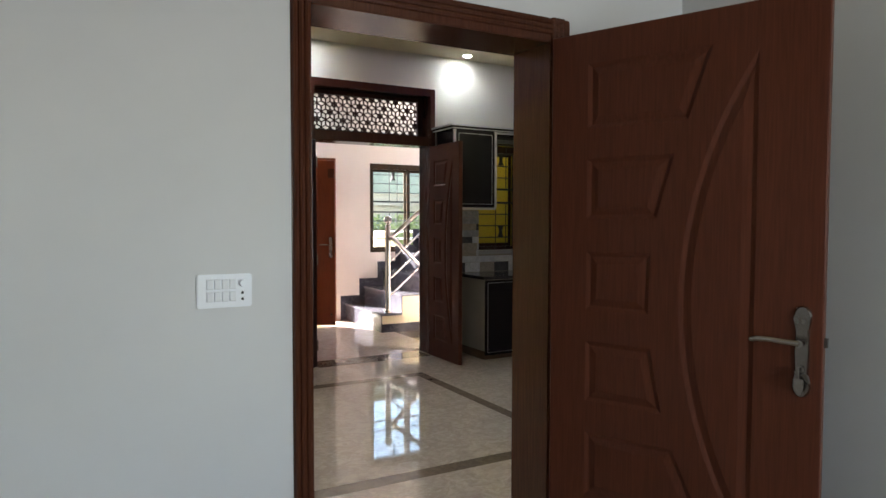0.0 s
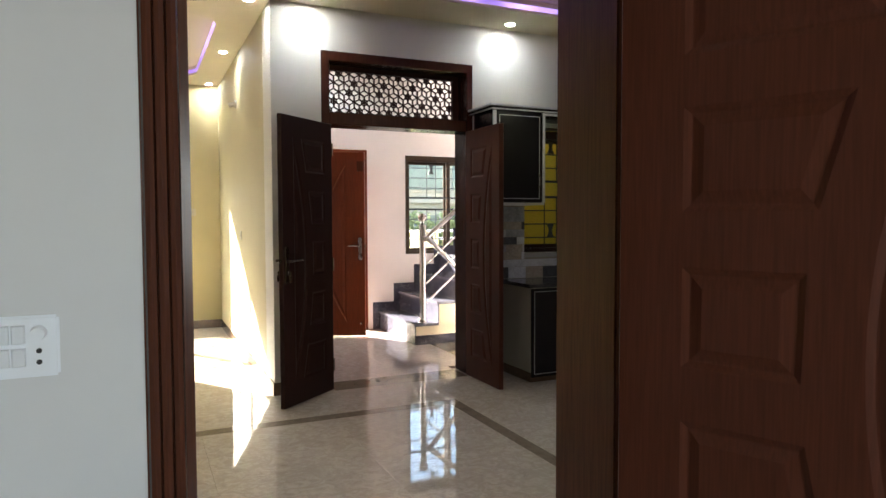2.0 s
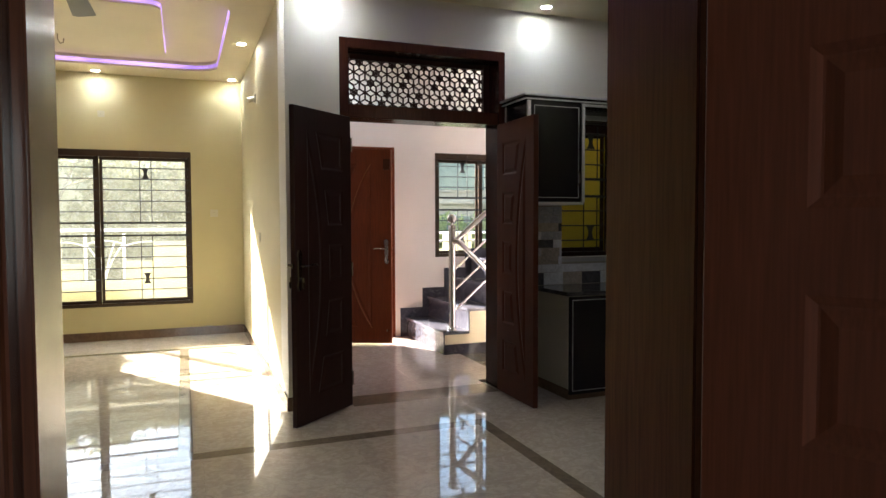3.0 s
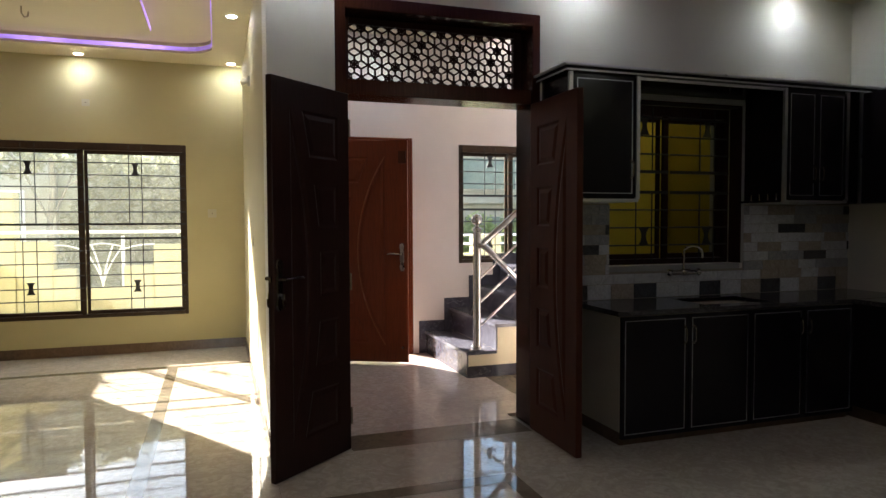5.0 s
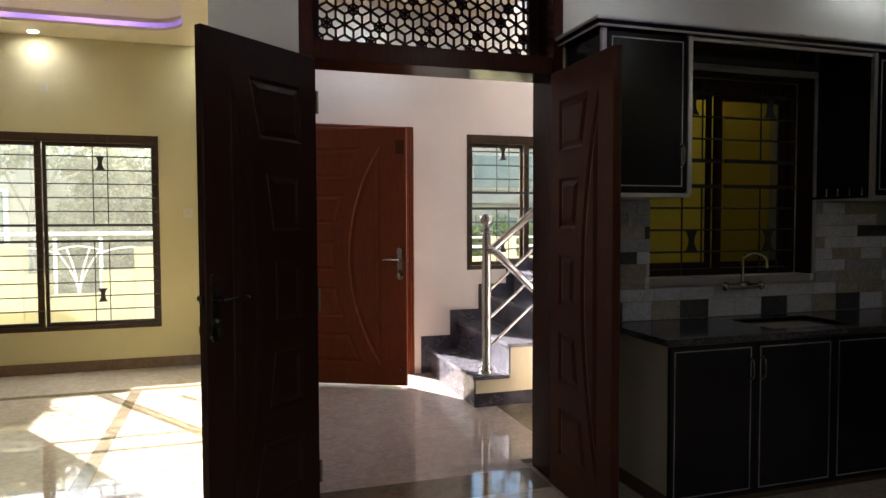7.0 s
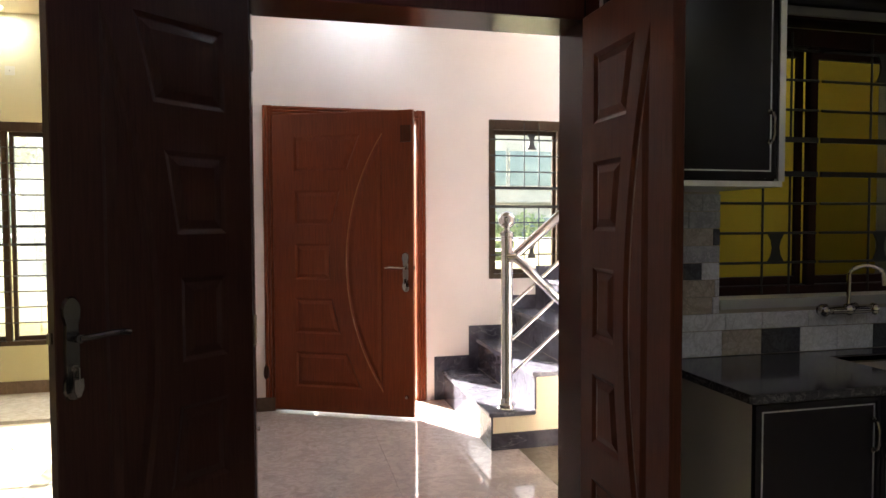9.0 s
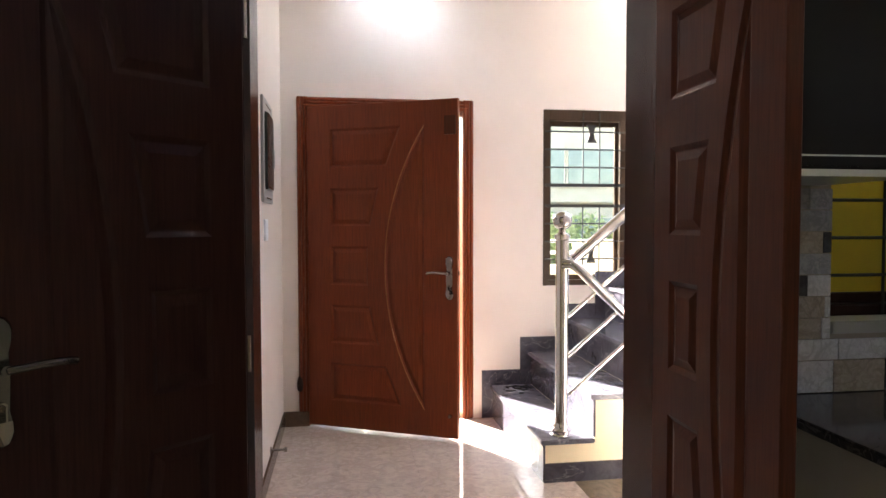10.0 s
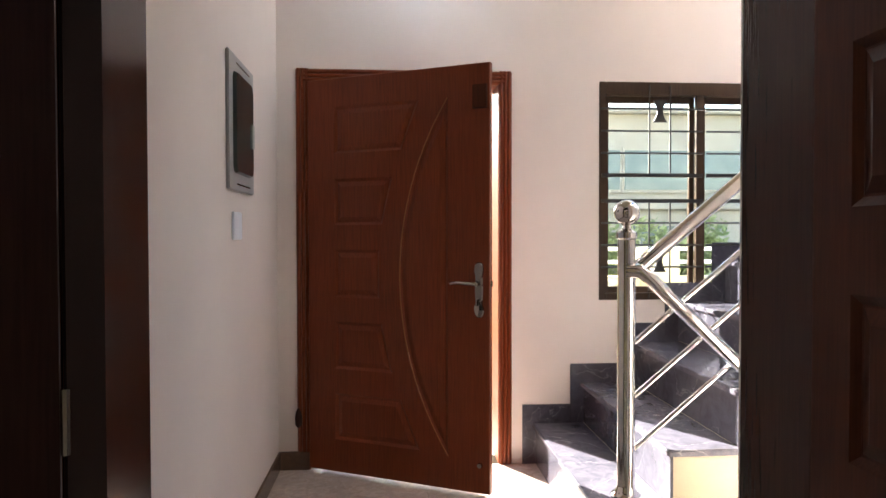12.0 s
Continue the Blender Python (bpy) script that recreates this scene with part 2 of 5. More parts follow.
def wall(name, x0, x1, y0, y1, z0, z1, mat, label, holes=()):
    """A wall with rectangular openings right through it: holes of (u0, u1, z0, z1) along its longer side."""
    along_x = (x1 - x0) >= (y1 - y0)
    u0, u1 = (x0, x1) if along_x else (y0, y1)
    us = sorted({u0, u1, *(h[0] for h in holes), *(h[1] for h in holes)})
    zs = sorted({z0, z1, *(h[2] for h in holes), *(h[3] for h in holes)})
    bm = bmesh.new()
    for a, b in zip(us, us[1:]):
        run = None
        for c, d in zip(zs, zs[1:]):
            hole = any(h[0] < (a + b) / 2 < h[1] and h[2] < (c + d) / 2 < h[3] for h in holes)
            if hole:
                if run:
                    box(bm, *((a, b, y0, y1) if along_x else (x0, x1, a, b)), *run)
                run = None
            else:
                run = (run[0], d) if run else (c, d)
        if run:
            box(bm, *((a, b, y0, y1) if along_x else (x0, x1, a, b)), *run)
    bmesh.ops.remove_doubles(bm, verts=bm.verts, dist=1e-5)
    seen = {}
    for f in bm.faces:
        seen.setdefault(tuple(round(v, 4) for v in f.calc_center_median()), []).append(f)
    bmesh.ops.delete(bm, geom=[f for fs in seen.values() if len(fs) > 1 for f in fs], context="FACES")
    return tagged(part(name, bm, mat), label, "wall", kind="structure")


# ---- plan ----
BED_Y0, BED_Y1 = 1.40, 1.63      # wall between bedroom and lounge
MAIN_Y0, MAIN_Y1 = 5.36, 5.71    # wall with the double door and the kitchen window
PART_X0, PART_X1 = 1.035, 1.355     # wall between the lounge's bay and the hall
FAR_Y = 8.0                        # hall's outer wall
BAY_Y = 9.004                      # bay's window wall
LEFT_X, RIGHT_X = -3.4, 5.42
TOP = 3.3


def paint_side(ob, way, mat):
    """The faces that look the given way get a paint of their own."""
    ob.data.materials.append(mat)
    for p in ob.data.polygons:
        if p.normal.dot(Vector(way)) > 0.7:
            p.material_index = 1
    return ob


# ---- walls ----
w = wall("wall_bedroom", LEFT_X, RIGHT_X, BED_Y0, BED_Y1, 0, TOP, M_BED, "off-white painted wall with the bedroom doorway", [(0.11, 1.19, 0, 2.13)])
paint_side(w, (0, 1, 0), M_CREAM)
w = wall("wall_main", PART_X0, RIGHT_X, MAIN_Y0, MAIN_Y1, 0, TOP, M_OFFWHITE, "off-white wall with the double doorway and kitchen window",
         [(1.422, 2.75, 0, 2.685), (3.27, 4.40, 1.05, 2.214)])
paint_side(w, (0, 1, 0), M_HALL)
w = wall("wall_partition", PART_X0, PART_X1, MAIN_Y1, BAY_Y, 0, TOP, M_CREAM, "cream wall between lounge bay and entrance hall")
paint_side(w, (1, 0, 0), M_HALL)
wall("wall_bay", LEFT_X, PART_X1, BAY_Y, BAY_Y + 0.23, 0, TOP, M_CREAM, "cream wall with the wide barred window", [(-1.485, 0.453, 0.385, 2.168)])
wall("wall_hall_outer", PART_X1, 6.0, FAR_Y, FAR_Y + 0.23, 0, 4.2, M_HALL, "pinkish cream hall wall with entrance door and window",
     [(1.459, 2.65, 0, 2.2), (3.15, 4.37, 0.92, 2.155)])
wall("wall_lounge_end", LEFT_X - 0.2, LEFT_X, BED_Y0, BAY_Y + 0.23, 0, TOP, M_CREAM, "cream end wall of the lounge")
wall("wall_kitchen_end", RIGHT_X, RIGHT_X + 0.2, BED_Y0, 6.4, 0, 5.0, M_OFFWHITE, "off-white end wall of the kitchen")
w = wall("wall_well", 3.26, RIGHT_X, 6.3, 6.4, 0, 5.0, M_YELLOW, "yellow wall of the light well")
paint_side(w, (0, 1, 0), M_HALL)
wall("wall_well_side", 3.16, 3.26, MAIN_Y1, 6.4, 0, 5.0, M_HALL, "cream side wall of the light well")
wall("wall_hall_end", 6.0, 6.15, 6.4, FAR_Y + 0.23, 0, 4.2, M_HALL, "cream end wall of the hall")
wall("wall_bedroom_end", 1.80, 1.95, -3.2, BED_Y0, 0, TOP, M_BED, "off-white bedroom side wall")
wall("wall_bedroom_left", -2.9, -2.7, -3.2, BED_Y0, 0, TOP, M_BED, "off-white bedroom side wall", [])
# opening assumed for the fill lamp; this wall is never in view
wall("wall_bedroom_back", -2.9, 1.95, -3.4, -3.2, 0, TOP, M_BED, "off-white bedroom back wall", [(0.4, 1.6, 0.9, 2.1)])


# ---- ceilings ----
def ceiling(name, label, *dims):
    return tagged(part(name, boxes(*dims), M_CEIL), label, "ceiling", kind="structure")


ceiling("ceiling_bedroom", "plain white bedroom ceiling", (-2.9, 1.95, -3.4, BED_Y0, CEIL, TOP))
TRAY_MAIN = (-1.6, 4.1, 2.35, 4.86)
TRAY_BAY = (-2.3, 0.74, 5.95, 8.55)


def soffit(x0, x1, y0, y1, tray):
    a, b, c, d = tray
    return [(x0, a, y0, y1, CEIL, TRAY_Z), (b, x1, y0, y1, CEIL, TRAY_Z), (a, b, y0, c, CEIL, TRAY_Z), (a, b, d, y1, CEIL, TRAY_Z)]


def tray_outline(tray, r=0.30, inset=0.0):
    """The rounded outline of a ceiling tray, drawn in by inset."""
    a, b, c, d = tray
    pts = []
    for cx, cy, a0 in ((b - r, d - r, 0), (a + r, d - r, 90), (a + r, c + r, 180), (b - r, c + r, 270)):
        pts += [(cx + (r - inset) * math.cos(radians(a0 + k * 15)), cy + (r - inset) * math.sin(radians(a0 + k * 15))) for k in range(7)]
    return pts


def fillet(bm, cx, cy, sx, sy, r=0.30):
    """The solid left between a tray's square corner and its rounded edge."""
    arc = [(cx - sx * r + sx * r * math.cos(radians(k * 15)), cy - sy * r + sy * r * math.sin(radians(k * 15))) for k in range(7)]
    pts = [(cx, cy)] + arc
    lo, hi = [[bm.verts.new((x, y, z)) for x, y in pts] for z in (CEIL, TRAY_Z)]
    for k in range(1, len(pts) - 1):
        bm.faces.new((lo[0], lo[k], lo[k + 1]))
        bm.faces.new((hi[0], hi[k], hi[k + 1]))
    for k in range(len(pts)):
        q = (k + 1) % len(pts)
        bm.faces.new((lo[k], lo[q], hi[q], hi[k]))


bm = boxes((LEFT_X, RIGHT_X, BED_Y1, MAIN_Y0, TRAY_Z, TOP), (LEFT_X, PART_X0, MAIN_Y0, BAY_Y, TRAY_Z, TOP),
           *soffit(LEFT_X, RIGHT_X, BED_Y1, MAIN_Y0, TRAY_MAIN), *soffit(LEFT_X, PART_X0, MAIN_Y0, BAY_Y, TRAY_BAY))
for tray in (TRAY_MAIN, TRAY_BAY):
    for cx, sx in ((tray[0], -1), (tray[1], 1)):
        for cy, sy in ((tray[2], -1), (tray[3], 1)):
            fillet(bm, cx, cy, sx, sy)
tagged(part("ceiling_lounge", bm, M_CEIL), "cream stepped plaster ceiling with recessed trays", "ceiling", kind="structure")
ceiling("ceiling_hall", "cream plaster hall ceiling", (PART_X1, 3.16, MAIN_Y1, FAR_Y, 3.22, 3.42), (3.16, 3.45, 6.4, FAR_Y, 3.22, 3.42))
# unseen cover, added to keep sky light off the wall by the stairs
ceiling("stairwell_sky_cover", "unseen cream cover added over the stairs to block sky light", (3.45, 4.5, 6.3, FAR_Y + 0.23, 4.2, 4.35))


def led_band(pts, z0, z1, label, t=0.006):
    """A flat light strip that follows a closed outline."""
    cx, cy = sum(p[0] for p in pts) / len(pts), sum(p[1] for p in pts) / len(pts)
    inner = []
    for x, y in pts:
        d = Vector((cx - x, cy - y)).normalized() * t
        inner.append((x + d.x, y + d.y))
    bm = bmesh.new()
    rings = [[bm.verts.new((x, y, z)) for x, y in ring] for ring, z in ((pts, z0), (pts, z1), (inner, z1), (inner, z0))]
    n = len(pts)
    for a, b in zip(rings, rings[1:] + rings[:1]):
        for k in range(n):
            bm.faces.new((a[k], a[(k + 1) % n], b[(k + 1) % n], b[k]))
    tagged(part("led_strip", bm, M_LED), label, "light strip")


def island(x0, x1, y0, y1, r=0.28):
    """A dropped plaster panel with rounded corners inside a tray."""
    bm = bmesh.new()
    pts = []
    for cx, cy, a0 in ((x1 - r, y1 - r, 0), (x0 + r, y1 - r, 90), (x0 + r, y0 + r, 180), (x1 - r, y0 + r, 270)):
        pts += [(cx + r * math.cos(radians(a0 + k * 15)), cy + r * math.sin(radians(a0 + k * 15))) for k in range(7)]
    lo = [bm.verts.new((x, y, CEIL + 0.03)) for x, y in pts]
    hi = [bm.verts.new((x, y, TRAY_Z)) for x, y in pts]
    bm.faces.new(lo)
    for i in range(len(pts)):
        bm.faces.new((lo[i], lo[(i + 1) % len(pts)], hi[(i + 1) % len(pts)], hi[i]))
    ob = part("ceiling_panel", bm, M_CEIL)
    tagged(ob, "dropped cream plaster ceiling panel with rounded corners", "ceiling panel", kind="structure")
    led_band([((x - (x0 + x1) / 2) * 1.006 + (x0 + x1) / 2, (y - (y0 + y1) / 2) * 1.006 + (y0 + y1) / 2) for x, y in pts], CEIL + 0.048, CEIL + 0.076, "purple glowing light strip round the ceiling panel")


island(-1.75, 0.22, 6.35, 8.06, 0.10)
island(-1.0, 3.5, 2.9, 4.25)
for tray in (TRAY_MAIN, TRAY_BAY):
    led_band(tray_outline(tray, inset=0.001), CEIL + 0.024, CEIL + 0.062, "purple glowing light strip along the ceiling tray", 0.008)


def downlight(x, y, power=DOWNLIGHT_POWER, z=CEIL):
    root = empty("downlight", pose(x, y, z), "round white recessed ceiling downlight, switched on", "ceiling light", "ceiling downlights")
    bm = bmesh.new()
    lathe(bm, [(0.048, 0.0), (0.050, -0.006), (0.040, -0.008), (0.036, 0.0)], 24)
    smooth(part("rim", bm, M_WHITE, root))
    bm = bmesh.new()
    lathe(bm, [(0.036, -0.001), (0.034, -0.006), (0.004, -0.008)], 24)
    part("lens", bm, M_BULB, root, "glowing lens")
    lamp = new("downlight_lamp", bpy.data.lights.new("downlight_lamp", "SPOT"))
    lamp.data.energy, lamp.data.spot_size, lamp.data.spot_blend, lamp.data.shadow_soft_size = power, radians(140), 0.8, 0.03
    lamp.data.color = (0.66, 0.83, 1.0)
    lamp.matrix_world = pose(x, y, z - 0.02)


for x, y in ((1.30, 5.18), (3.02, 5.18), (4.76, 5.18), (0.89, 5.41), (0.893, 7.14), (0.918, 8.85), (-0.51, 8.85), (-1.94, 8.85), (-0.42, 1.81), (1.30, 1.81), (3.02, 1.81), (4.76, 1.81)):
    downlight(x, y, DOWNLIGHT_POWER * (0.4 if 5 < y < 6 else 0.8 if y > 6 else 1.15))
downlight(2.16, 7.66, DOWNLIGHT_POWER * 1.8, 3.22)

# ---- floor ----
floor = tagged(part("floor", boxes((LEFT_X, RIGHT_X, -3.4, MAIN_Y0, -0.14, -0.022), (LEFT_X, PART_X1, MAIN_Y0, BAY_Y, -0.14, -0.022), (PART_X1, 6.0, MAIN_Y0, FAR_Y, -0.14, -0.022)), M_GROUT),
               "polished beige marble floor with dark brown bands", "floor", kind="structure")


def slabs(x0, x1, y0, y1, size, mat, name):
    """Stone slabs with hairline joints."""
    nx, ny = max(1, round((x1 - x0) / size)), max(1, round((y1 - y0) / size))
    for i in range(nx):
        for j in range(ny):
            bm = boxes((x0 + (x1 - x0) * i / nx + 0.0004, x0 + (x1 - x0) * (i + 1) / nx - 0.0004,
                        y0 + (y1 - y0) * j / ny + 0.0004, y0 + (y1 - y0) * (j + 1) / ny - 0.0004, -0.022, 0.0))
            part(name, bm, mat, floor)


BAND = "floor_band"


# ---- windows ----
def window(name, x0, x1, z0, z1, y, mullions, label, mat=M_WINFRAME, flip=1, glass=True, pair=(0.43, 0.555), dusty=False, pane=M_GLASS):
    """A wooden window in a wall whose room side is at y (flip 1: the room is on the lower y): frame, sashes, panes,
    iron bars. dusty: panes after the first get darker tinted glass.
    """
    root = empty(name, pose(x0, y, z0), label, "window", kind="structure")
    W, Hh, s = x1 - x0, z1 - z0, flip
    ya, yb = sorted((-0.006 * s, 0.075 * s))
    fw, ft = 0.038, 0.075
    part("window_frame", boxes((0, fw, ya, yb, 0, Hh), (W - fw, W, ya, yb, 0, Hh), (fw, W - fw, ya, yb, 0, fw), (fw, W - fw, ya, yb, Hh - ft, Hh)), mat, root, bevel=0.004)
    cuts = [0, *mullions, W]
    for m in mullions:
        part("mullion", boxes((m - 0.045, m - 0.003, *sorted((-0.006 * s, 0.026 * s)), fw, Hh - ft)), mat, root, bevel=0.003)
    for a, b in zip(cuts, cuts[1:]):
        a2 = a + (fw if a == 0 else -0.002)
        b2 = b - (fw if b == W else 0.037)
        yc = 0.052 * s
        part("sash", boxes((a2, a2 + 0.03, yc - 0.012, yc + 0.012, fw, Hh - ft), (b2 - 0.03, b2, yc - 0.012, yc + 0.012, fw, Hh - ft),
                           (a2 + 0.03, b2 - 0.03, yc - 0.012, yc + 0.012, fw, fw + 0.035), (a2 + 0.03, b2 - 0.03, yc - 0.012, yc + 0.012, Hh - ft - 0.035, Hh - ft)), mat, root, bevel=0.003)
        if glass:
            p = part("pane", boxes((a2 + 0.028, b2 - 0.028, yc - 0.002, yc + 0.002, fw + 0.033, Hh - ft - 0.033)), M_TINTED_GLASS if dusty and a else pane, root, "darker tinted glass pane" if dusty and a else "clear glass pane")
            p.visible_shadow = False
        # iron bars
        yg = -0.012 * s
        mid = Hh * 0.455
        u1, u2 = a + (b - a) * pair[0], a + (b - a) * pair[1]
        for k, zz in enumerate((mid, mid + 0.145)):
            part("grille_bar", boxes((a + 0.010, b - 0.010, yg - 0.006, yg + 0.006, zz - 0.011, zz + 0.011)), M_IRON, root)
        zs, zz = [], mid - 0.125
        while zz > fw + 0.05:
            zs.append(zz)
            zz -= 0.125
        zz = mid + 0.145 + 0.125
        while zz < Hh - ft - 0.01:
            zs.append(zz)
            zz += 0.125
        for zz in zs:
            bm = bmesh.new()
            tube(bm, (a + 0.010, yg, zz), (b - 0.010, yg, zz), 0.0058, 6)
            part("grille_bar", bm, M_IRON, root)
        for lo, hi in ((0.0, mid), (mid + 0.145, Hh - 0.02)):
            for u in (u1, u2):
                bm = bmesh.new()
                tube(bm, (u, yg, lo + 0.005), (u, yg, hi), 0.005, 6)
                part("grille_bar", bm, M_IRON, root)
        for zc in (mid * 0.39, mid + 0.145 + (Hh - mid - 0.145) * 0.685):
            bm = bmesh.new()
            pts = [(-0.040, 0.062), (-0.022, 0.03), (-0.016, 0), (-0.022, -0.03), (-0.040, -0.062), (0.040, -0.062), (0.022, -0.03), (0.016, 0), (0.022, 0.03), (0.040, 0.062)]
            prism(bm, [((u1 + u2) / 2 + px, zc + pz) for px, pz in pts], yg - 0.004, yg + 0.004)
            part("ornament", bm, M_IRON, root, "hourglass iron ornament")
    return root


window("window_1", -1.485, 0.453, 0.385, 2.168, BAY_Y, [0.97], "wide dark-framed window with black iron bars in the cream wall", pane=M_BAY_GLASS)
window("window_2", 3.15, 4.37, 0.92, 2.155, FAR_Y, [0.61], "dark-framed barred window beside the stairs", pair=(0.47, 0.67))
window("window_3", 3.275, 4.36, 1.05, 2.175, MAIN_Y0 + 0.11, [0.555], "dark-framed barred kitchen window facing a yellow wall", M_DARKWOOD, pair=(0.50, 0.74), dusty=True)


# ---- doors ----
def door_frame(name, x0, x1, z1, y0, y1, width, mat, label, transom=None, reeds=3, right=None, far=None, head=0.074):
    """A wooden door frame lining its opening, with a reeded face towards the lower y."""
    root = empty(name, pose(0, 0, 0), label, "door frame", kind="structure")
    ya = y0 - 0.012
    right = right or width
    for a, b, c in ((x0, x0 + width, y1), (x1 - right, x1, far or y1)):
        part("jamb", boxes((a, b, ya + 0.006, c + 0.006, 0, z1)), mat, root, bevel=0.004)
        for k in range(reeds):
            u = a + width * (k + 0.7) / (reeds + 0.4)
            bm = bmesh.new()
            tube(bm, (u, ya + 0.007, 0.0), (u, ya + 0.007, z1), width * 0.16, 8)
            part("reed", bm, mat, root)
    y1 = far or y1
    part("header", boxes((x0 + width, x1 - right, ya + 0.006, y1 + 0.006, z1 - head, z1)), mat, root, bevel=0.004)
    for k in range(reeds):
        c = z1 - width * (k + 0.7) / (reeds + 0.4)
        bm = bmesh.new()
        tube(bm, (x0 + width * 0.5, ya + 0.007, c), (x1 - width * 0.5, ya + 0.007, c), width * 0.16, 8)
        part("reed", bm, mat, root)
    if transom:
        part("transom", boxes((x0 + width, x1 - right, ya + 0.02, y1, transom[0], transom[1])), mat, root, bevel=0.005)
    return root


def lever_handle(parent, x, z, y, side, way, lever_mat=M_NICKEL, label="chrome lever handle on an ornate plate"):
    """A lever on a long plate; side: +1 or -1, the face it is on; way: where the lever points along x."""
    bm = bmesh.new()
    pts = [(0.0, 0.125), (0.011, 0.122), (0.019, 0.112), (0.023, 0.098), (0.022, 0.080), (0.017, 0.060), (0.019, 0.0), (0.017, -0.060), (0.022, -0.080), (0.023, -0.098), (0.019, -0.112), (0.011, -0.122), (0.0, -0.125)]
    prism(bm, [(x + a * 1.1, z + b * 1.1) for a, b in pts] + [(x - a * 1.1, z + b * 1.1) for a, b in reversed(pts[1:-1])], y, y + side * 0.009, 0.004)
    h = part("door_handle", bm, M_HANDLE if lever_mat == M_HANDLE else M_PLATE, parent, label)
    bm = bmesh.new()
    y1 = y + side * 0.05
    tube(bm, (x, y, z + 0.03), (x, y1, z + 0.03), 0.011, 14)
    pipe(bm, [(x, y1 - side * 0.004, z + 0.03), (x + way * 0.03, y1, z + 0.032), (x + way * 0.08, y1 + side * 0.004, z + 0.036), (x + way * 0.115, y1, z + 0.034), (x + way * 0.132, y1 - side * 0.006, z + 0.030)], 0.009, 10)
    smooth(part("lever", bm, lever_mat, h))
    bm = bmesh.new()
    tube(bm, (x, y, z - 0.05), (x, y + side * 0.016, z - 0.05), 0.010, 14)
    box(bm, x - 0.0015, x + 0.0015, *sorted((y + side * 0.014, y + side * 0.04)), z - 0.075, z - 0.045)
    prism(bm, [(x - 0.004, z - 0.120), (x + 0.006, z - 0.122), (x + 0.013, z - 0.100), (x + 0.012, z - 0.076), (x - 0.011, z - 0.074), (x - 0.012, z - 0.098)], y + side * 0.034, y + side * 0.038)
    part("key", bm, M_NICKEL, h, "steel key hanging in the lock")


def drawn_in(pts, d):
    """A convex outline (counter-clockwise in x and z) moved inwards by d."""
    out = []
    n = len(pts)
    for k in range(n):
        p0, p1, p2 = Vector(pts[k - 1]), Vector(pts[k]), Vector(pts[(k + 1) % n])
        a, b = (p1 - p0).normalized(), (p2 - p1).normalized()
        na, nb = Vector((-a.y, a.x)), Vector((-b.y, b.x))
        q = p1 + (na + nb) * (d / (1 + na.dot(nb)))
        out.append((q.x, q.y))
    return out


def sunk_panel(loops, y0, side, deep):
    """A raised field in a sunk moulding: one closed solid let into the face at y0."""
    bm = bmesh.new()
    depth = (-0.017, 0.0, -0.003, -0.009, -0.009, -0.0005)
    rings = [[bm.verts.new((x, y0 + side * h * deep, z)) for x, z in loop] for loop, h in zip((loops[0], *loops), depth)]
    n = len(rings[0])
    for a, b in zip(rings, rings[1:]):
        for k in range(n):
            bm.faces.new((a[k], a[(k + 1) % n], b[(k + 1) % n], b[k]))
    bm.faces.new(rings[0])
    bm.faces.new(rings[-1])
    return bm


ROWS = ((0.083, 0.202), (0.264, 0.384), (0.446, 0.567), (0.629, 0.746), (0.81, 0.928))
STEPS = (0.0, 0.005, 0.014, 0.018, 0.042)


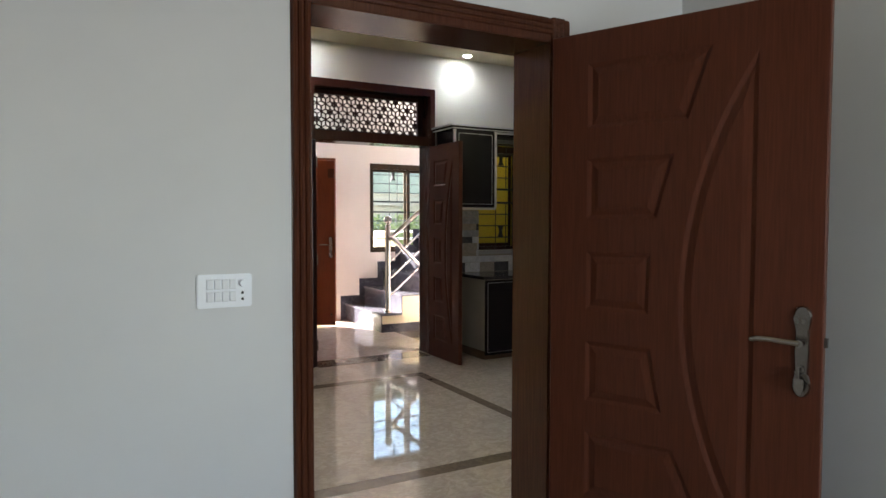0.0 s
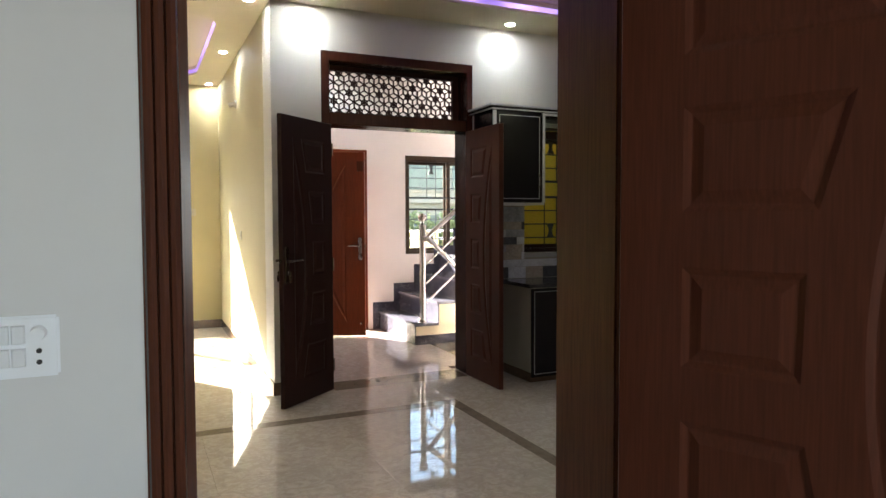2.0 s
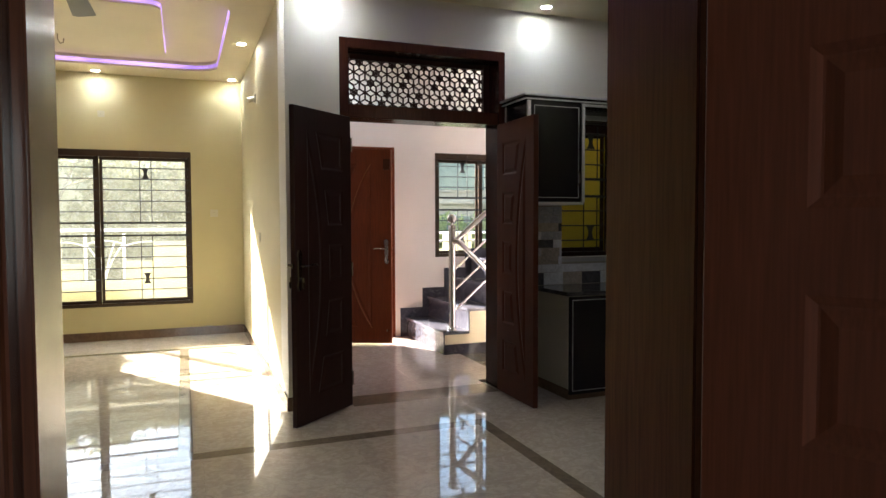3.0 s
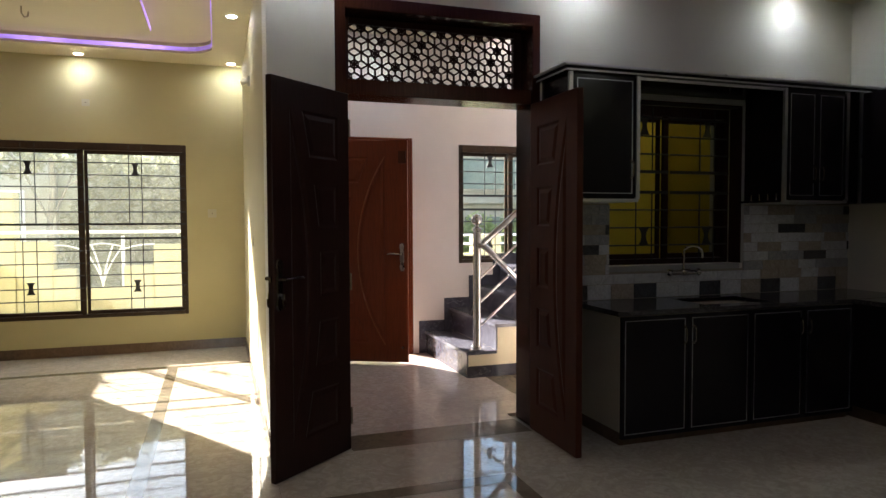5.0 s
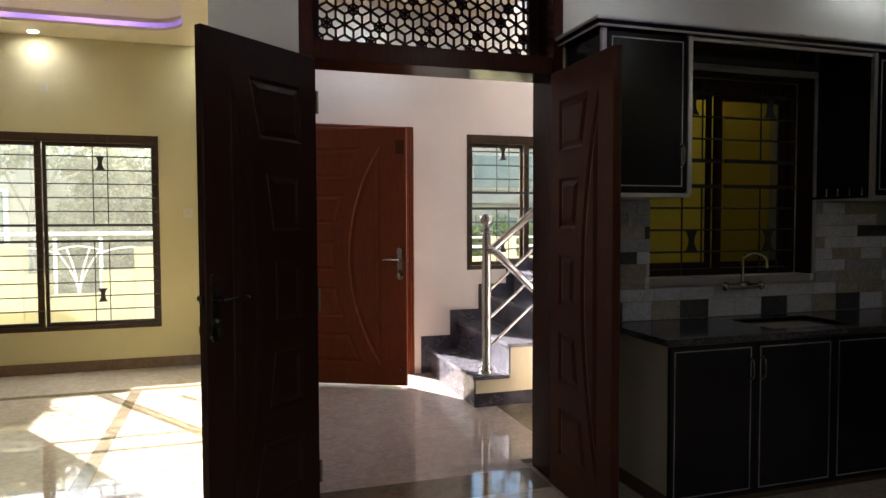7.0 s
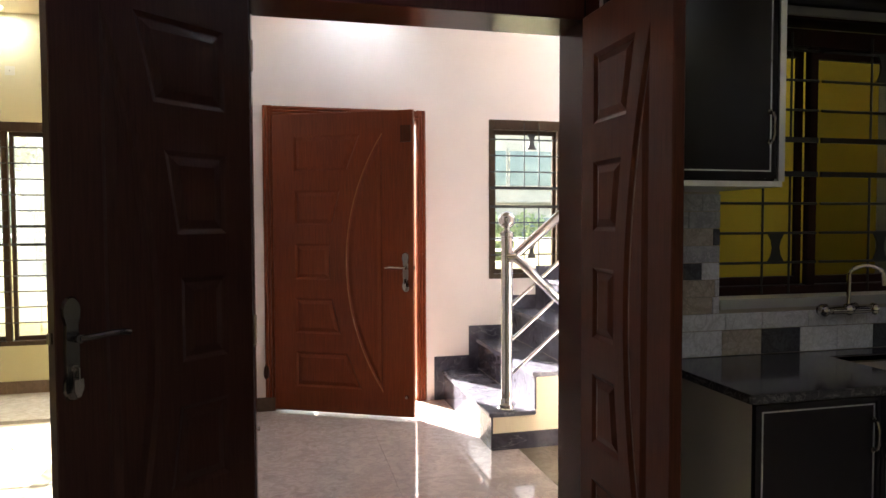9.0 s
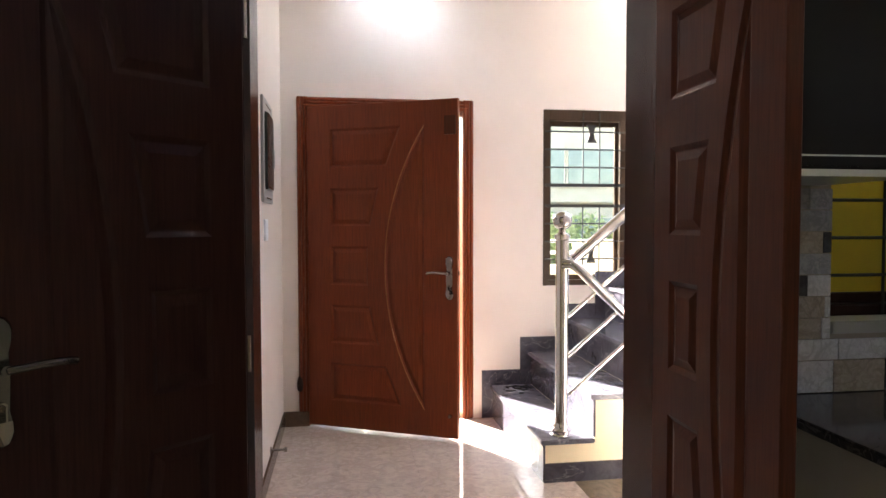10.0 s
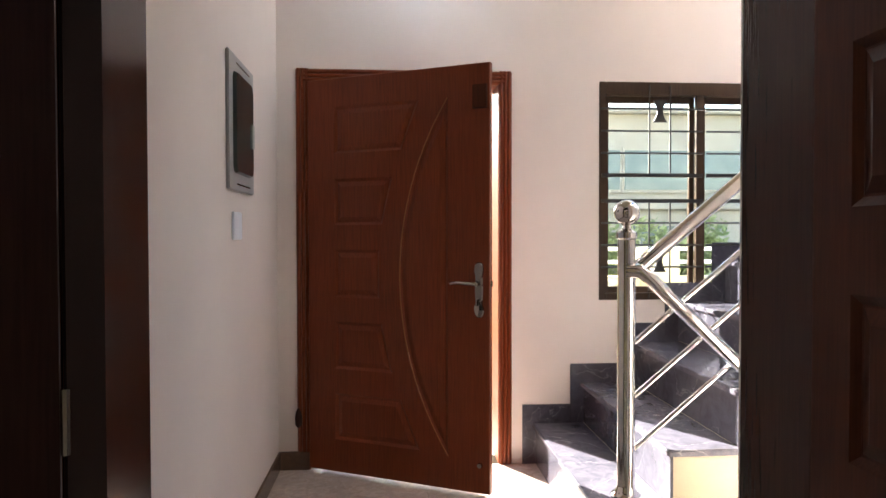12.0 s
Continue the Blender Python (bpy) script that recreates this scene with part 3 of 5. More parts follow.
def door_leaf(name, m, W, Hh, mat, label, keys=True, deep=1.0, lever_z=0.0, lever_in=0.055, rows=ROWS, bead=None):
    """A panelled leaf: hinge at x 0, free edge at x W; five sunk panels beside a bow-shaped one."""
    root = empty(name, m, label, "door")
    T = 0.04
    arc_mid, arc_end = 0.53 * W, 0.79 * W
    shift = rows[0][0] - ROWS[0][0]
    z_lo, z_hi = (0.075 + shift * 0.8) * Hh, 0.93 * Hh
    half, sag = (z_hi - z_lo) / 2, arc_end - arc_mid
    rad = (half * half + sag * sag) / (2 * sag)
    zc, xc = (z_lo + z_hi) / 2, arc_mid + rad

    def arc_x(z):
        return xc - math.sqrt(max(rad ** 2 - (z - zc) ** 2, 0))

    def bow(d, n=24):
        line, r = arc_end - d, rad - d
        h = math.sqrt(max(r * r - (xc - line) ** 2, 1e-6))
        zs = [zc + h * (1 - 2 * k / n) for k in range(n + 1)]
        return [(xc - math.sqrt(r * r - (z - zc) ** 2), z) for z in zs]

    shapes = []
    for lo, hi in rows:
        lo, hi = lo * Hh, hi * Hh
        quad = [(0.16 * W, lo), (min(arc_x(lo) - 0.115 * W, 0.64 * W), lo), (min(arc_x(hi) - 0.115 * W, 0.64 * W), hi), (0.16 * W, hi)]
        shapes.append(("panel", [drawn_in(quad, d) for d in STEPS]))
    shapes.append(("bow_panel", [bow(d) for d in STEPS]))
    bm = bmesh.new()
    c = 0.003
    rim = {}
    for side in (-1, 1):
        edges = []
        for loop in [[(c, c), (W - c, c), (W - c, Hh - c), (c, Hh - c)]] + [sh[1][0] for sh in shapes]:
            vs = [bm.verts.new((x, side * T / 2, z)) for x, z in loop]
            rim.setdefault(side, vs)
            edges += [bm.edges.new((vs[k - 1], vs[k])) for k in range(len(vs))]
        bmesh.ops.triangle_fill(bm, use_beauty=True, use_dissolve=False, edges=edges, normal=(0, side, 0))
    mid = {side: [bm.verts.new((x, side * (T / 2 - c), z)) for x, z in ((0, 0), (W, 0), (W, Hh), (0, Hh))] for side in (-1, 1)}
    for a, b in ((rim[-1], mid[-1]), (mid[-1], mid[1]), (mid[1], rim[1])):
        for k in range(4):
            bm.faces.new((a[k - 1], a[k], b[k], b[k - 1]))
    part("leaf", bm, mat, root)
    for side in (-1, 1):
        for kind, loops in shapes:
            part(kind, sunk_panel(loops, side * T / 2, side, deep), mat, root)
        if bead:
            bm = bmesh.new()
            pipe(bm, [(x, side * (T / 2 - 0.001), z) for x, z in bow(0.002)], 0.0038, 6)
            smooth(part("arc_bead", bm, bead, root, "thin bead along the bow, pale for the moulding's highlight"), 1.2)
    for side in (-1, 1) if keys else ():
        lever_handle(root, W - lever_in, 0.985 * Hh / 2.07 + lever_z, side * T / 2, side, -1, M_HANDLE if mat == M_DARKWOOD else M_NICKEL)
    if keys:
        zl = 1.015 * Hh / 2.07 + lever_z
        part("latch", boxes((W - 0.002, W + 0.009, -0.008, 0.008, zl - 0.014, zl + 0.014)), M_HANDLE, root)
    for z in (0.2, 1.0, Hh - 0.2):
        bm = bmesh.new()
        tube(bm, (-0.004, T / 2 + 0.002, z - 0.05), (-0.004, T / 2 + 0.002, z + 0.05), 0.007, 8)
        part("hinge", bm, M_NICKEL, root)
    return root


def leaf_pose(hinge, free, z=0.008):
    return pose(hinge[0], hinge[1], z, 0, 0, math.degrees(math.atan2(free[1] - hinge[1], free[0] - hinge[0])))


bed_frame = door_frame("door_1", 0.11, 1.19, 2.13, BED_Y0, BED_Y1, 0.066, M_FRAME, "varnished dark brown wooden bedroom door frame", right=0.092, head=0.092)
part("stop", boxes((0.1755, 0.192, 1.445, BED_Y1 + 0.006, 0, 2.0375)), M_FRAME, bed_frame, bevel=0.003)
door_leaf("bedroom_door", leaf_pose((1.10, 1.37), (1.44, 0.54)), 0.90, 2.035, M_BEDWOOD, "open reddish-brown carved wooden bedroom door with lever handle", deep=0.75, lever_z=0.012,
          rows=((0.18, 0.296), (0.351, 0.458), (0.514, 0.617), (0.674, 0.78), (0.832, 0.945)))
double_frame = door_frame("door_2", 1.422, 2.75, 2.685, MAIN_Y0, MAIN_Y1, 0.064, M_DOUBLEFRAME, "dark wooden double door frame with a carved fanlight", transom=(2.115, 2.205), reeds=0, right=0.054, far=5.60)
# thin added strip: the jamb's shaded front part put in as dark colour
part("shade_strip", boxes((1.4862, 1.4905, 5.352, 5.49, 0, 2.114)), M_SHADE_STRIP, double_frame, "dark strip painted as the shade behind the hinges")
# twin of the next leaf; its shaded look is put into the darker wood
door_leaf("double_door_leaf", leaf_pose((1.480, 5.345), (1.003, 4.925)), 0.625, 2.10, M_DARKWOOD, "open brown panelled double door leaf with lever handle, coloured dark for shade", deep=0.7, lever_z=0.03, lever_in=0.040)
door_leaf("double_door_leaf", leaf_pose((2.692, 5.338), (2.690, 4.74)), 0.595, 2.10, M_WOOD, "open reddish-brown panelled double door leaf", keys=False)
front = door_frame("door_3", 1.459, 2.65, 2.2, FAR_Y, FAR_Y + 0.23, 0.075, M_ENTRY, "reddish-brown wooden entrance door frame")
entrance = door_leaf("entrance_door", leaf_pose((1.535, 7.985), (2.46, 7.517), 0.02), 1.04, 2.105, M_ENTRY, "reddish-brown carved wooden entrance door standing ajar", bead=M_BEAD)
bm = bmesh.new()
lathe(bm, [(0.008, -0.055), (0.018, -0.040), (0.020, 0.0), (0.015, 0.030), (0.006, 0.050)], 14, (1.466, FAR_Y - 0.012, 0.29))
smooth(part("corner_boss", bm, M_DARKWOOD, front, "dark turned boss on the frame's edge"))
bm = bmesh.new()
tube(bm, (0.99, -0.02, 0.14), (0.99, -0.034, 0.14), 0.014, 16, 0.011)
part("magnet_catch", bm, M_NICKEL, entrance, "small round steel catch")

part("bolt_plate", boxes((0.955, 1.030, -0.034, -0.0202, 1.885, 2.000)), M_WOOD, entrance, "dark bolt cover", bevel=0.003)

# ---- double door: carved fanlight ----
def fanlight(x0, x1, z0, z1, y, e=0.050, t=0.0105):
    """A fretwork panel of rhombi: star nodes joined by bars, with petals at every third node."""
    root = empty("fanlight_screen", pose(0, 0, 0), "dark wooden fretwork screen of stars and rhombi above the door", "screen")
    bm = bmesh.new()
    done = set()

    def bar(a, b, w=t):
        pa, pb = Vector((a[0], 0, a[1])), Vector((b[0], 0, b[1]))
        key = tuple(sorted(((round(a[0], 3), round(a[1], 3)), (round(b[0], 3), round(b[1], 3)))))
        if key in done:
            return
        done.add(key)
        inside = [x0 - 0.002 <= p.x <= x1 + 0.002 and z0 - 0.002 <= p.z <= z1 + 0.002 for p in (pa, pb)]
        if not any(inside):
            return
        for k in range(2):
            if not inside[k]:
                p, q = (pa, pb) if k == 0 else (pb, pa)
                s = 1.0
                for i, lo, hi in ((0, x0, x1), (2, z0, z1)):
                    d = p[i] - q[i]
                    if abs(d) < 1e-6:
                        continue
                    if p[i] > hi:
                        s = min(s, (hi - q[i]) / d)
                    elif p[i] < lo:
                        s = min(s, (lo - q[i]) / d)
                r = q + (p - q) * s
                if k == 0:
                    pa = r
                else:
                    pb = r
        d = pb - pa
        if d.length < 0.004:
            return
        n = Vector((-d.z, 0, d.x)).normalized() * w / 2
        ext = d.normalized() * w * 0.3
        pa, pb = pa - ext, pb + ext
        lo, hi = [[bm.verts.new(p + Vector((0, yy, 0))) for p in (pa - n, pb - n, pb + n, pa + n)] for yy in (y, y + 0.014)]
        bm.faces.new(lo)
        bm.faces.new(hi)
        for i in range(4):
            bm.faces.new((lo[i], lo[(i + 1) % 4], hi[(i + 1) % 4], hi[i]))

    s3 = math.sqrt(3)
    a = e * s3
    for i in range(-3, int((x1 - x0) / a) + 4):
        for j in range(-2, int((z1 - z0) / (e * 1.5)) + 3):
            cx, cz = x0 + a * (i + 0.5 * (j % 2)), z0 + 1.5 * e * j + 0.02
            for k in range(6):
                ang = radians(60 * k + 30)
                bar((cx, cz), (cx + e * math.cos(ang), cz + e * math.sin(ang)))
            if (i - (j // 2) * 1 + 2 * (j % 2) + j) % 3 == 0:
                for k in range(6):
                    ang, r = radians(60 * k), e * 0.46
                    nx, ny = cx + r * math.cos(ang), cz + r * math.sin(ang)
                    for side in (-1, 1):
                        a2 = ang + side * radians(30)
                        bar((nx, ny), (cx + e * 0.60 * math.cos(a2), cz + e * 0.60 * math.sin(a2)), t * 0.8)
    part("fretwork", bm, M_DARKWOOD, root)
    ya, yb = y - 0.01, y + 0.03
    part("screen_frame", boxes((x0 - 0.043, x0 + 0.004, ya, yb, z0 - 0.029, z1 + 0.035), (x1 - 0.004, x1 + 0.052, ya, yb, z0 - 0.029, z1 + 0.035),
                               (x0 + 0.004, x1 - 0.004, ya, yb, z0 - 0.029, z0 + 0.004), (x0 + 0.004, x1 - 0.004, ya, yb, z1 - 0.004, z1 + 0.035)), M_DARKWOOD, root, bevel=0.003)


fanlight(1.53, 2.643, 2.235, 2.575, 5.535)

# ---- stairs ----
STEP_X, GOING, RISE, SIDE_Y = 2.785, 0.275, 0.228, 6.80
stairs = empty("stairs", pose(0, 0, 0), "black veined marble stairs with cream painted sides", "stairs", kind="structure")
M_SIDE = paint("stair_side_paint", (0.80, 0.70, 0.50))
for i in range(8):
    x, z = STEP_X + GOING * i, RISE * (i + 1)
    part("step_body", boxes((x + 0.012, x + GOING + 0.012, SIDE_Y, FAR_Y - 0.001, 0 if i < 7 else 0.0, z - 0.028)), M_SIDE, stairs, "cream painted stair side")
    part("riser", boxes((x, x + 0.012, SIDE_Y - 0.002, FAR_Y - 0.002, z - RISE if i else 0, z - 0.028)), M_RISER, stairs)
    part("tread", boxes((x - 0.018, x + GOING + 0.004, SIDE_Y - 0.022, FAR_Y - 0.003, z - 0.027, z)), M_TREAD, stairs, "black veined marble tread, lightened for the sun on it", bevel=0.006)
    part("stair_skirting", boxes((x - 0.075, x + GOING - 0.077, FAR_Y - 0.014, FAR_Y - 0.001, z - RISE if i else 0, z + 0.105)), M_GRANITE, stairs)
part("side_skirting", boxes((STEP_X + 0.004, 5.0, SIDE_Y - 0.012, SIDE_Y - 0.001, 0, 0.10)), M_GRANITE, stairs)

railing = empty("stair_railing", pose(0, 0, 0), "polished steel stair railing with a ball-topped newel post", "railing")
NX, NY = 2.905, 6.86
bm = bmesh.new()
lathe(bm, [(0.060, 0.228), (0.062, 0.236), (0.052, 0.244), (0.052, 0.256), (0.058, 0.262), (0.046, 0.272), (0.037, 0.285), (0.035, 0.30), (0.035, 1.270), (0.041, 1.276), (0.041, 1.298), (0.034, 1.304), (0.020, 1.312), (0.016, 1.330)], 24, (NX, NY, 0))
newel = smooth(part("newel_post", bm, M_CHROME, railing))
bm = bmesh.new()
bmesh.ops.create_uvsphere(bm, u_segments=28, v_segments=18, radius=0.052, matrix=Matrix.Translation((NX, NY, 1.375)))
smooth(part("ball", bm, M_CHROME, newel))
SLOPE = RISE / GOING


def rail(name, x0, z0, x1, r, y=NY, slope=SLOPE, n=14):
    bm = bmesh.new()
    tube(bm, (x0, y, z0), (x1, y, z0 + (x1 - x0) * slope), r, n)
    return smooth(part(name, bm, M_CHROME, railing))


bm = bmesh.new()
pipe(bm, [(NX, NY, 1.115), (NX + 0.03, NY, 1.135), (NX + 0.055, NY, 1.165), (NX + 0.09, NY, 1.195)], 0.022, 12)
smooth(part("rail_elbow", bm, M_CHROME, railing))
rail("handrail", NX + 0.055, 1.165, 4.6, 0.030)
for z in (0.852, 0.640, 0.430):
    rail("railing_bar", NX + 0.02, z, 4.6, 0.0115)
bm = bmesh.new()
pipe(bm, [(NX - 0.005, NY - 0.03, 1.150), (NX + 0.035, NY - 0.055, 1.148), (NX + 0.08, NY - 0.06, 1.115), (NX + 0.135, NY - 0.06, 1.058), (3.38, NY - 0.06, 0.74), (3.72, NY - 0.06, 0.37)], 0.028, 14)
smooth(part("lower_handrail", bm, M_CHROME, railing))
for k in (3, 6):
    x = STEP_X + GOING * k + 0.13
    bm = bmesh.new()
    tube(bm, (x, NY, RISE * (k + 1)), (x, NY, 1.165 + (x - NX - 0.055) * SLOPE), 0.02, 14)
    smooth(part("railing_post", bm, M_CHROME, railing))


# ---- skirting ----
def skirting(x0, x1, y0, y1, h=0.10):
    tagged(part("baseboard", boxes((x0, x1, y0, y1, 0, h)), M_SKIRT, bevel=0.003), "polished brown marble skirting along the wall", "skirting", kind="structure")


skirting(LEFT_X, PART_X0 - 0.013, BAY_Y - 0.012, BAY_Y - 0.0005)
skirting(PART_X0 - 0.012, PART_X0 - 0.0005, MAIN_Y0, BAY_Y - 0.0005)
skirting(PART_X0 - 0.012, 1.42, MAIN_Y0 - 0.012, MAIN_Y0 - 0.0005)
skirting(PART_X1 + 0.0005, PART_X1 + 0.013, MAIN_Y1 + 0.01, FAR_Y - 0.0005)
skirting(PART_X1 + 0.013, 1.525, FAR_Y - 0.020, FAR_Y - 0.0005)

# ---- kitchen ----
M_LAMINATE = paint("dark_laminate", (0.011, 0.0085, 0.010), 0.15, 0.2)
M_LAMINATE.node_tree.nodes["Principled BSDF"].inputs["Specular IOR Level"].default_value = 0.2
M_CARCASE = paint("grey_beige_laminate", (0.46, 0.42, 0.34), 0.45)
M_TILES = []
for nm, c1, c2 in (("light_grey_tile", (0.56, 0.575, 0.62), (0.72, 0.735, 0.77)), ("mid_grey_tile", (0.32, 0.33, 0.36), (0.45, 0.45, 0.47)), ("beige_tile", (0.36, 0.31, 0.26), (0.48, 0.43, 0.37)), ("dark_tile", (0.05, 0.05, 0.055), (0.10, 0.10, 0.11))):
    M_TILES.append(marble(nm, c1, c2, scaled(c1, 0.8), 0.16, 3.0, 0.03))
CTOP = 0.825


def bow_handle(parent, x, y, z, h=0.10):
    bm = bmesh.new()
    pipe(bm, [(x, y, z - h / 2), (x, y - 0.018, z - h / 2 + 0.006), (x, y - 0.026, z - h / 4), (x, y - 0.026, z + h / 4), (x, y - 0.018, z + h / 2 - 0.006), (x, y, z + h / 2)], 0.0055, 8)
    for s in (-1, 1):
        tube(bm, (x, y, z + s * h / 2), (x, y - 0.006, z + s * h / 2), 0.010, 10)
    smooth(part("handle", bm, M_NICKEL, parent, "curved steel handle"))


def cabinet_door(parent, x0, x1, z0, z1, y, handle_x, handle_z):
    d = part("door", boxes((x0 + 0.016, x1 - 0.016, y - 0.016, y, z0 + 0.016, z1 - 0.016)), M_LAMINATE, parent, "glossy black-brown laminate door")
    part("trim", boxes((x0 + 0.002, x0 + 0.016, y - 0.019, y, z0 + 0.002, z1 - 0.002), (x1 - 0.016, x1 - 0.002, y - 0.019, y, z0 + 0.002, z1 - 0.002),
                       (x0 + 0.016, x1 - 0.016, y - 0.019, y, z0 + 0.002, z0 + 0.016), (x0 + 0.016, x1 - 0.016, y - 0.019, y, z1 - 0.016, z1 - 0.002)), M_LAMINATE, d, "black edge trim")
    i = 0.026
    part("bead", boxes((x0 + i, x0 + i + 0.004, y - 0.0185, y - 0.015, z0 + i, z1 - i), (x1 - i - 0.004, x1 - i, y - 0.0185, y - 0.015, z0 + i, z1 - i),
                       (x0 + i, x1 - i, y - 0.0185, y - 0.015, z0 + i, z0 + i + 0.004), (x0 + i, x1 - i, y - 0.0185, y - 0.015, z1 - i - 0.004, z1 - i)), M_ALU, d, "thin aluminium bead")
    bow_handle(d, handle_x, y - 0.018, handle_z)
    return d


def base_unit(x0, x1, end=False):
    u = empty("base_cabinet", pose(0, 0, 0), "black-brown laminate base cabinet with two doors under the counter", "kitchen cabinet", "base cabinets")
    y = 4.84
    part("body", boxes((x0, x1, y, MAIN_Y0 - 0.002, 0.09, CTOP - 0.032)), M_CARCASE, u, "grey-beige cabinet carcase")
    part("plinth", boxes((x0 + (0.02 if end else 0), x1, y + 0.03, MAIN_Y0 - 0.002, 0, 0.09)), M_SKIRT, u)
    m = (x0 + x1) / 2
    cabinet_door(u, x0, m, 0.05, CTOP - 0.036, y, m - 0.035, 0.66)
    cabinet_door(u, m, x1, 0.05, CTOP - 0.036, y, m + 0.035, 0.66)


base_unit(3.02, 3.985, True)
base_unit(3.985, 4.86)
corner = empty("base_cabinet", pose(0, 0, 0), "black-brown laminate corner base cabinet under the counter", "kitchen cabinet", "base cabinets")
part("body", boxes((4.865, RIGHT_X - 0.002, 3.7, MAIN_Y0 - 0.002, 0.09, CTOP - 0.032)), M_LAMINATE, corner)
part("plinth", boxes((4.90, RIGHT_X - 0.002, 3.72, MAIN_Y0 - 0.002, 0, 0.09)), M_SKIRT, corner)
# worktop with the sink cut out of it
SX0, SX1, SY0, SY1 = 3.70, 4.22, 4.92, 5.24
top = empty("worktop", pose(0, 0, 0), "polished dark granite kitchen worktop with a sunken sink", "worktop")
bm = bmesh.new()
rings = []
for z in (CTOP - 0.030, CTOP):
    rings.append([[bm.verts.new((x, y, z)) for x, y in ((a, c), (b, c), (b, d), (a, d))]
                  for a, b, c, d in ((2.985, RIGHT_X - 0.001, 4.80, MAIN_Y0 - 0.001), (SX0, SX1, SY0, SY1))])
for i in range(4):
    j = (i + 1) % 4
    for k in (0, 1):
        bm.faces.new((rings[k][0][i], rings[k][0][j], rings[k][1][j], rings[k][1][i]))
        bm.faces.new((rings[0][k][i], rings[0][k][j], rings[1][k][j], rings[1][k][i]))
part("slab", bm, M_COUNTER, top, bevel=0.006)
part("return_slab", boxes((4.83, RIGHT_X - 0.001, 3.68, 4.799, CTOP - 0.030, CTOP)), M_COUNTER, top, bevel=0.006)
bm = boxes((SX0, SX1, SY0, SY1, CTOP - 0.19, CTOP - 0.18), (SX0 - 0.004, SX0, SY0, SY1, CTOP - 0.19, CTOP - 0.004), (SX1, SX1 + 0.004, SY0, SY1, CTOP - 0.19, CTOP - 0.004),
           (SX0, SX1, SY0 - 0.004, SY0, CTOP - 0.19, CTOP - 0.004), (SX0, SX1, SY1, SY1 + 0.004, CTOP - 0.19, CTOP - 0.004))
tagged(part("sink", bm, M_NICKEL), "steel kitchen sink let into the granite worktop", "sink")
tap = empty("wall_tap", pose(3.83, MAIN_Y0 - 0.014, 0.998), "chrome wall-mounted mixer tap with swan-neck spout", "tap")
bm = bmesh.new()
tube(bm, (-0.085, -0.055, 0), (0.085, -0.055, 0), 0.017, 16)
bmesh.ops.create_uvsphere(bm, u_segments=18, v_segments=12, radius=0.026, matrix=Matrix.Translation((0, -0.055, 0.004)))
for s in (-1, 1):
    tube(bm, (s * 0.075, 0.0, 0), (s * 0.075, -0.055, 0), 0.013, 12)
smooth(part("body", bm, M_CHROME, tap))
for s in (-1, 1):
    bm = bmesh.new()
    tube(bm, (s * 0.075, 0.0, 0), (s * 0.075, -0.012, 0), 0.030, 20, 0.024)
    smooth(part("flange", bm, M_CHROME, tap))
    bm = bmesh.new()
    tube(bm, (s * 0.085, -0.055, 0), (s * 0.105, -0.055, 0), 0.014, 14)
    bmesh.ops.create_uvsphere(bm, u_segments=16, v_segments=10, radius=0.025, matrix=Matrix.Translation((s * 0.122, -0.058, 0.002)) @ Matrix.Diagonal((0.8, 1.0, 1.0, 1.0)))
    smooth(part("tap_knob", bm, M_CHROME, tap))
bm = bmesh.new()
bend = [(0.0, 0.0), (0.0, 0.125)] + [(0.06 - 0.06 * math.cos(radians(a)), 0.125 + 0.045 * math.sin(radians(a))) for a in range(20, 181, 20)] + [(0.122, 0.09)]
pipe(bm, [(u * 0.80, -0.055 - u * 0.60, 0.015 + v) for u, v in bend], 0.0085, 10)
smooth(part("spout", bm, M_CHROME, tap))

UP_Y, UZ0, UZ1 = 5.0, 1.478, 2.250


def upper_unit(name, x0, x1, doors, label):
    u = empty(name, pose(0, 0, 0), label, "kitchen cabinet", "upper cabinets")
    part("body", boxes((x0, x1, UP_Y, MAIN_Y0 - 0.002, UZ0 + 0.02, UZ1)), M_LAMINATE, u)
    part("bottom_rail", boxes((x0 - 0.002, x1 + 0.002, UP_Y - 0.022, MAIN_Y0 - 0.002, UZ0, UZ0 + 0.018)), M_ALU, u, "aluminium bottom edge")
    for a in (x0, x1):
        part("side_strip", boxes((a - 0.012, a + 0.012, UP_Y - 0.021, UP_Y - 0.001, UZ0 + 0.019, UZ1)), M_ALU, u, "aluminium edge strip")
    w = (x1 - x0 - 0.03) / doors
    for k in range(doors):
        a = x0 + 0.015 + k * w
        hx = a + w - 0.035 if k % 2 == 0 else a + 0.035
        cabinet_door(u, a, a + w, UZ0 + 0.025, UZ1 - 0.006, UP_Y - 0.001, hx, UZ0 + 0.20)
    return u


upper_unit("wall_cabinet", 2.765, 3.235, 1, "black-brown laminate wall cabinet with one door and aluminium edging")
double_unit = upper_unit("wall_cabinet", 4.40, 4.955, 2, "black-brown laminate wall cabinet with two doors and aluminium edging")
for k in range(4):
    bm = bmesh.new()
    lathe(bm, [(0.009, UZ0 + 0.020), (0.009, UZ0 + 0.026), (0.004, UZ0 + 0.034), (0.006, UZ0 + 0.046), (0.004, UZ0 + 0.058), (0.008, UZ0 + 0.064)], 10, (4.376, 5.03 + 0.075 * k, 0))
    smooth(part("gallery_post", bm, M_NICKEL, double_unit, "small turned steel gallery post"))
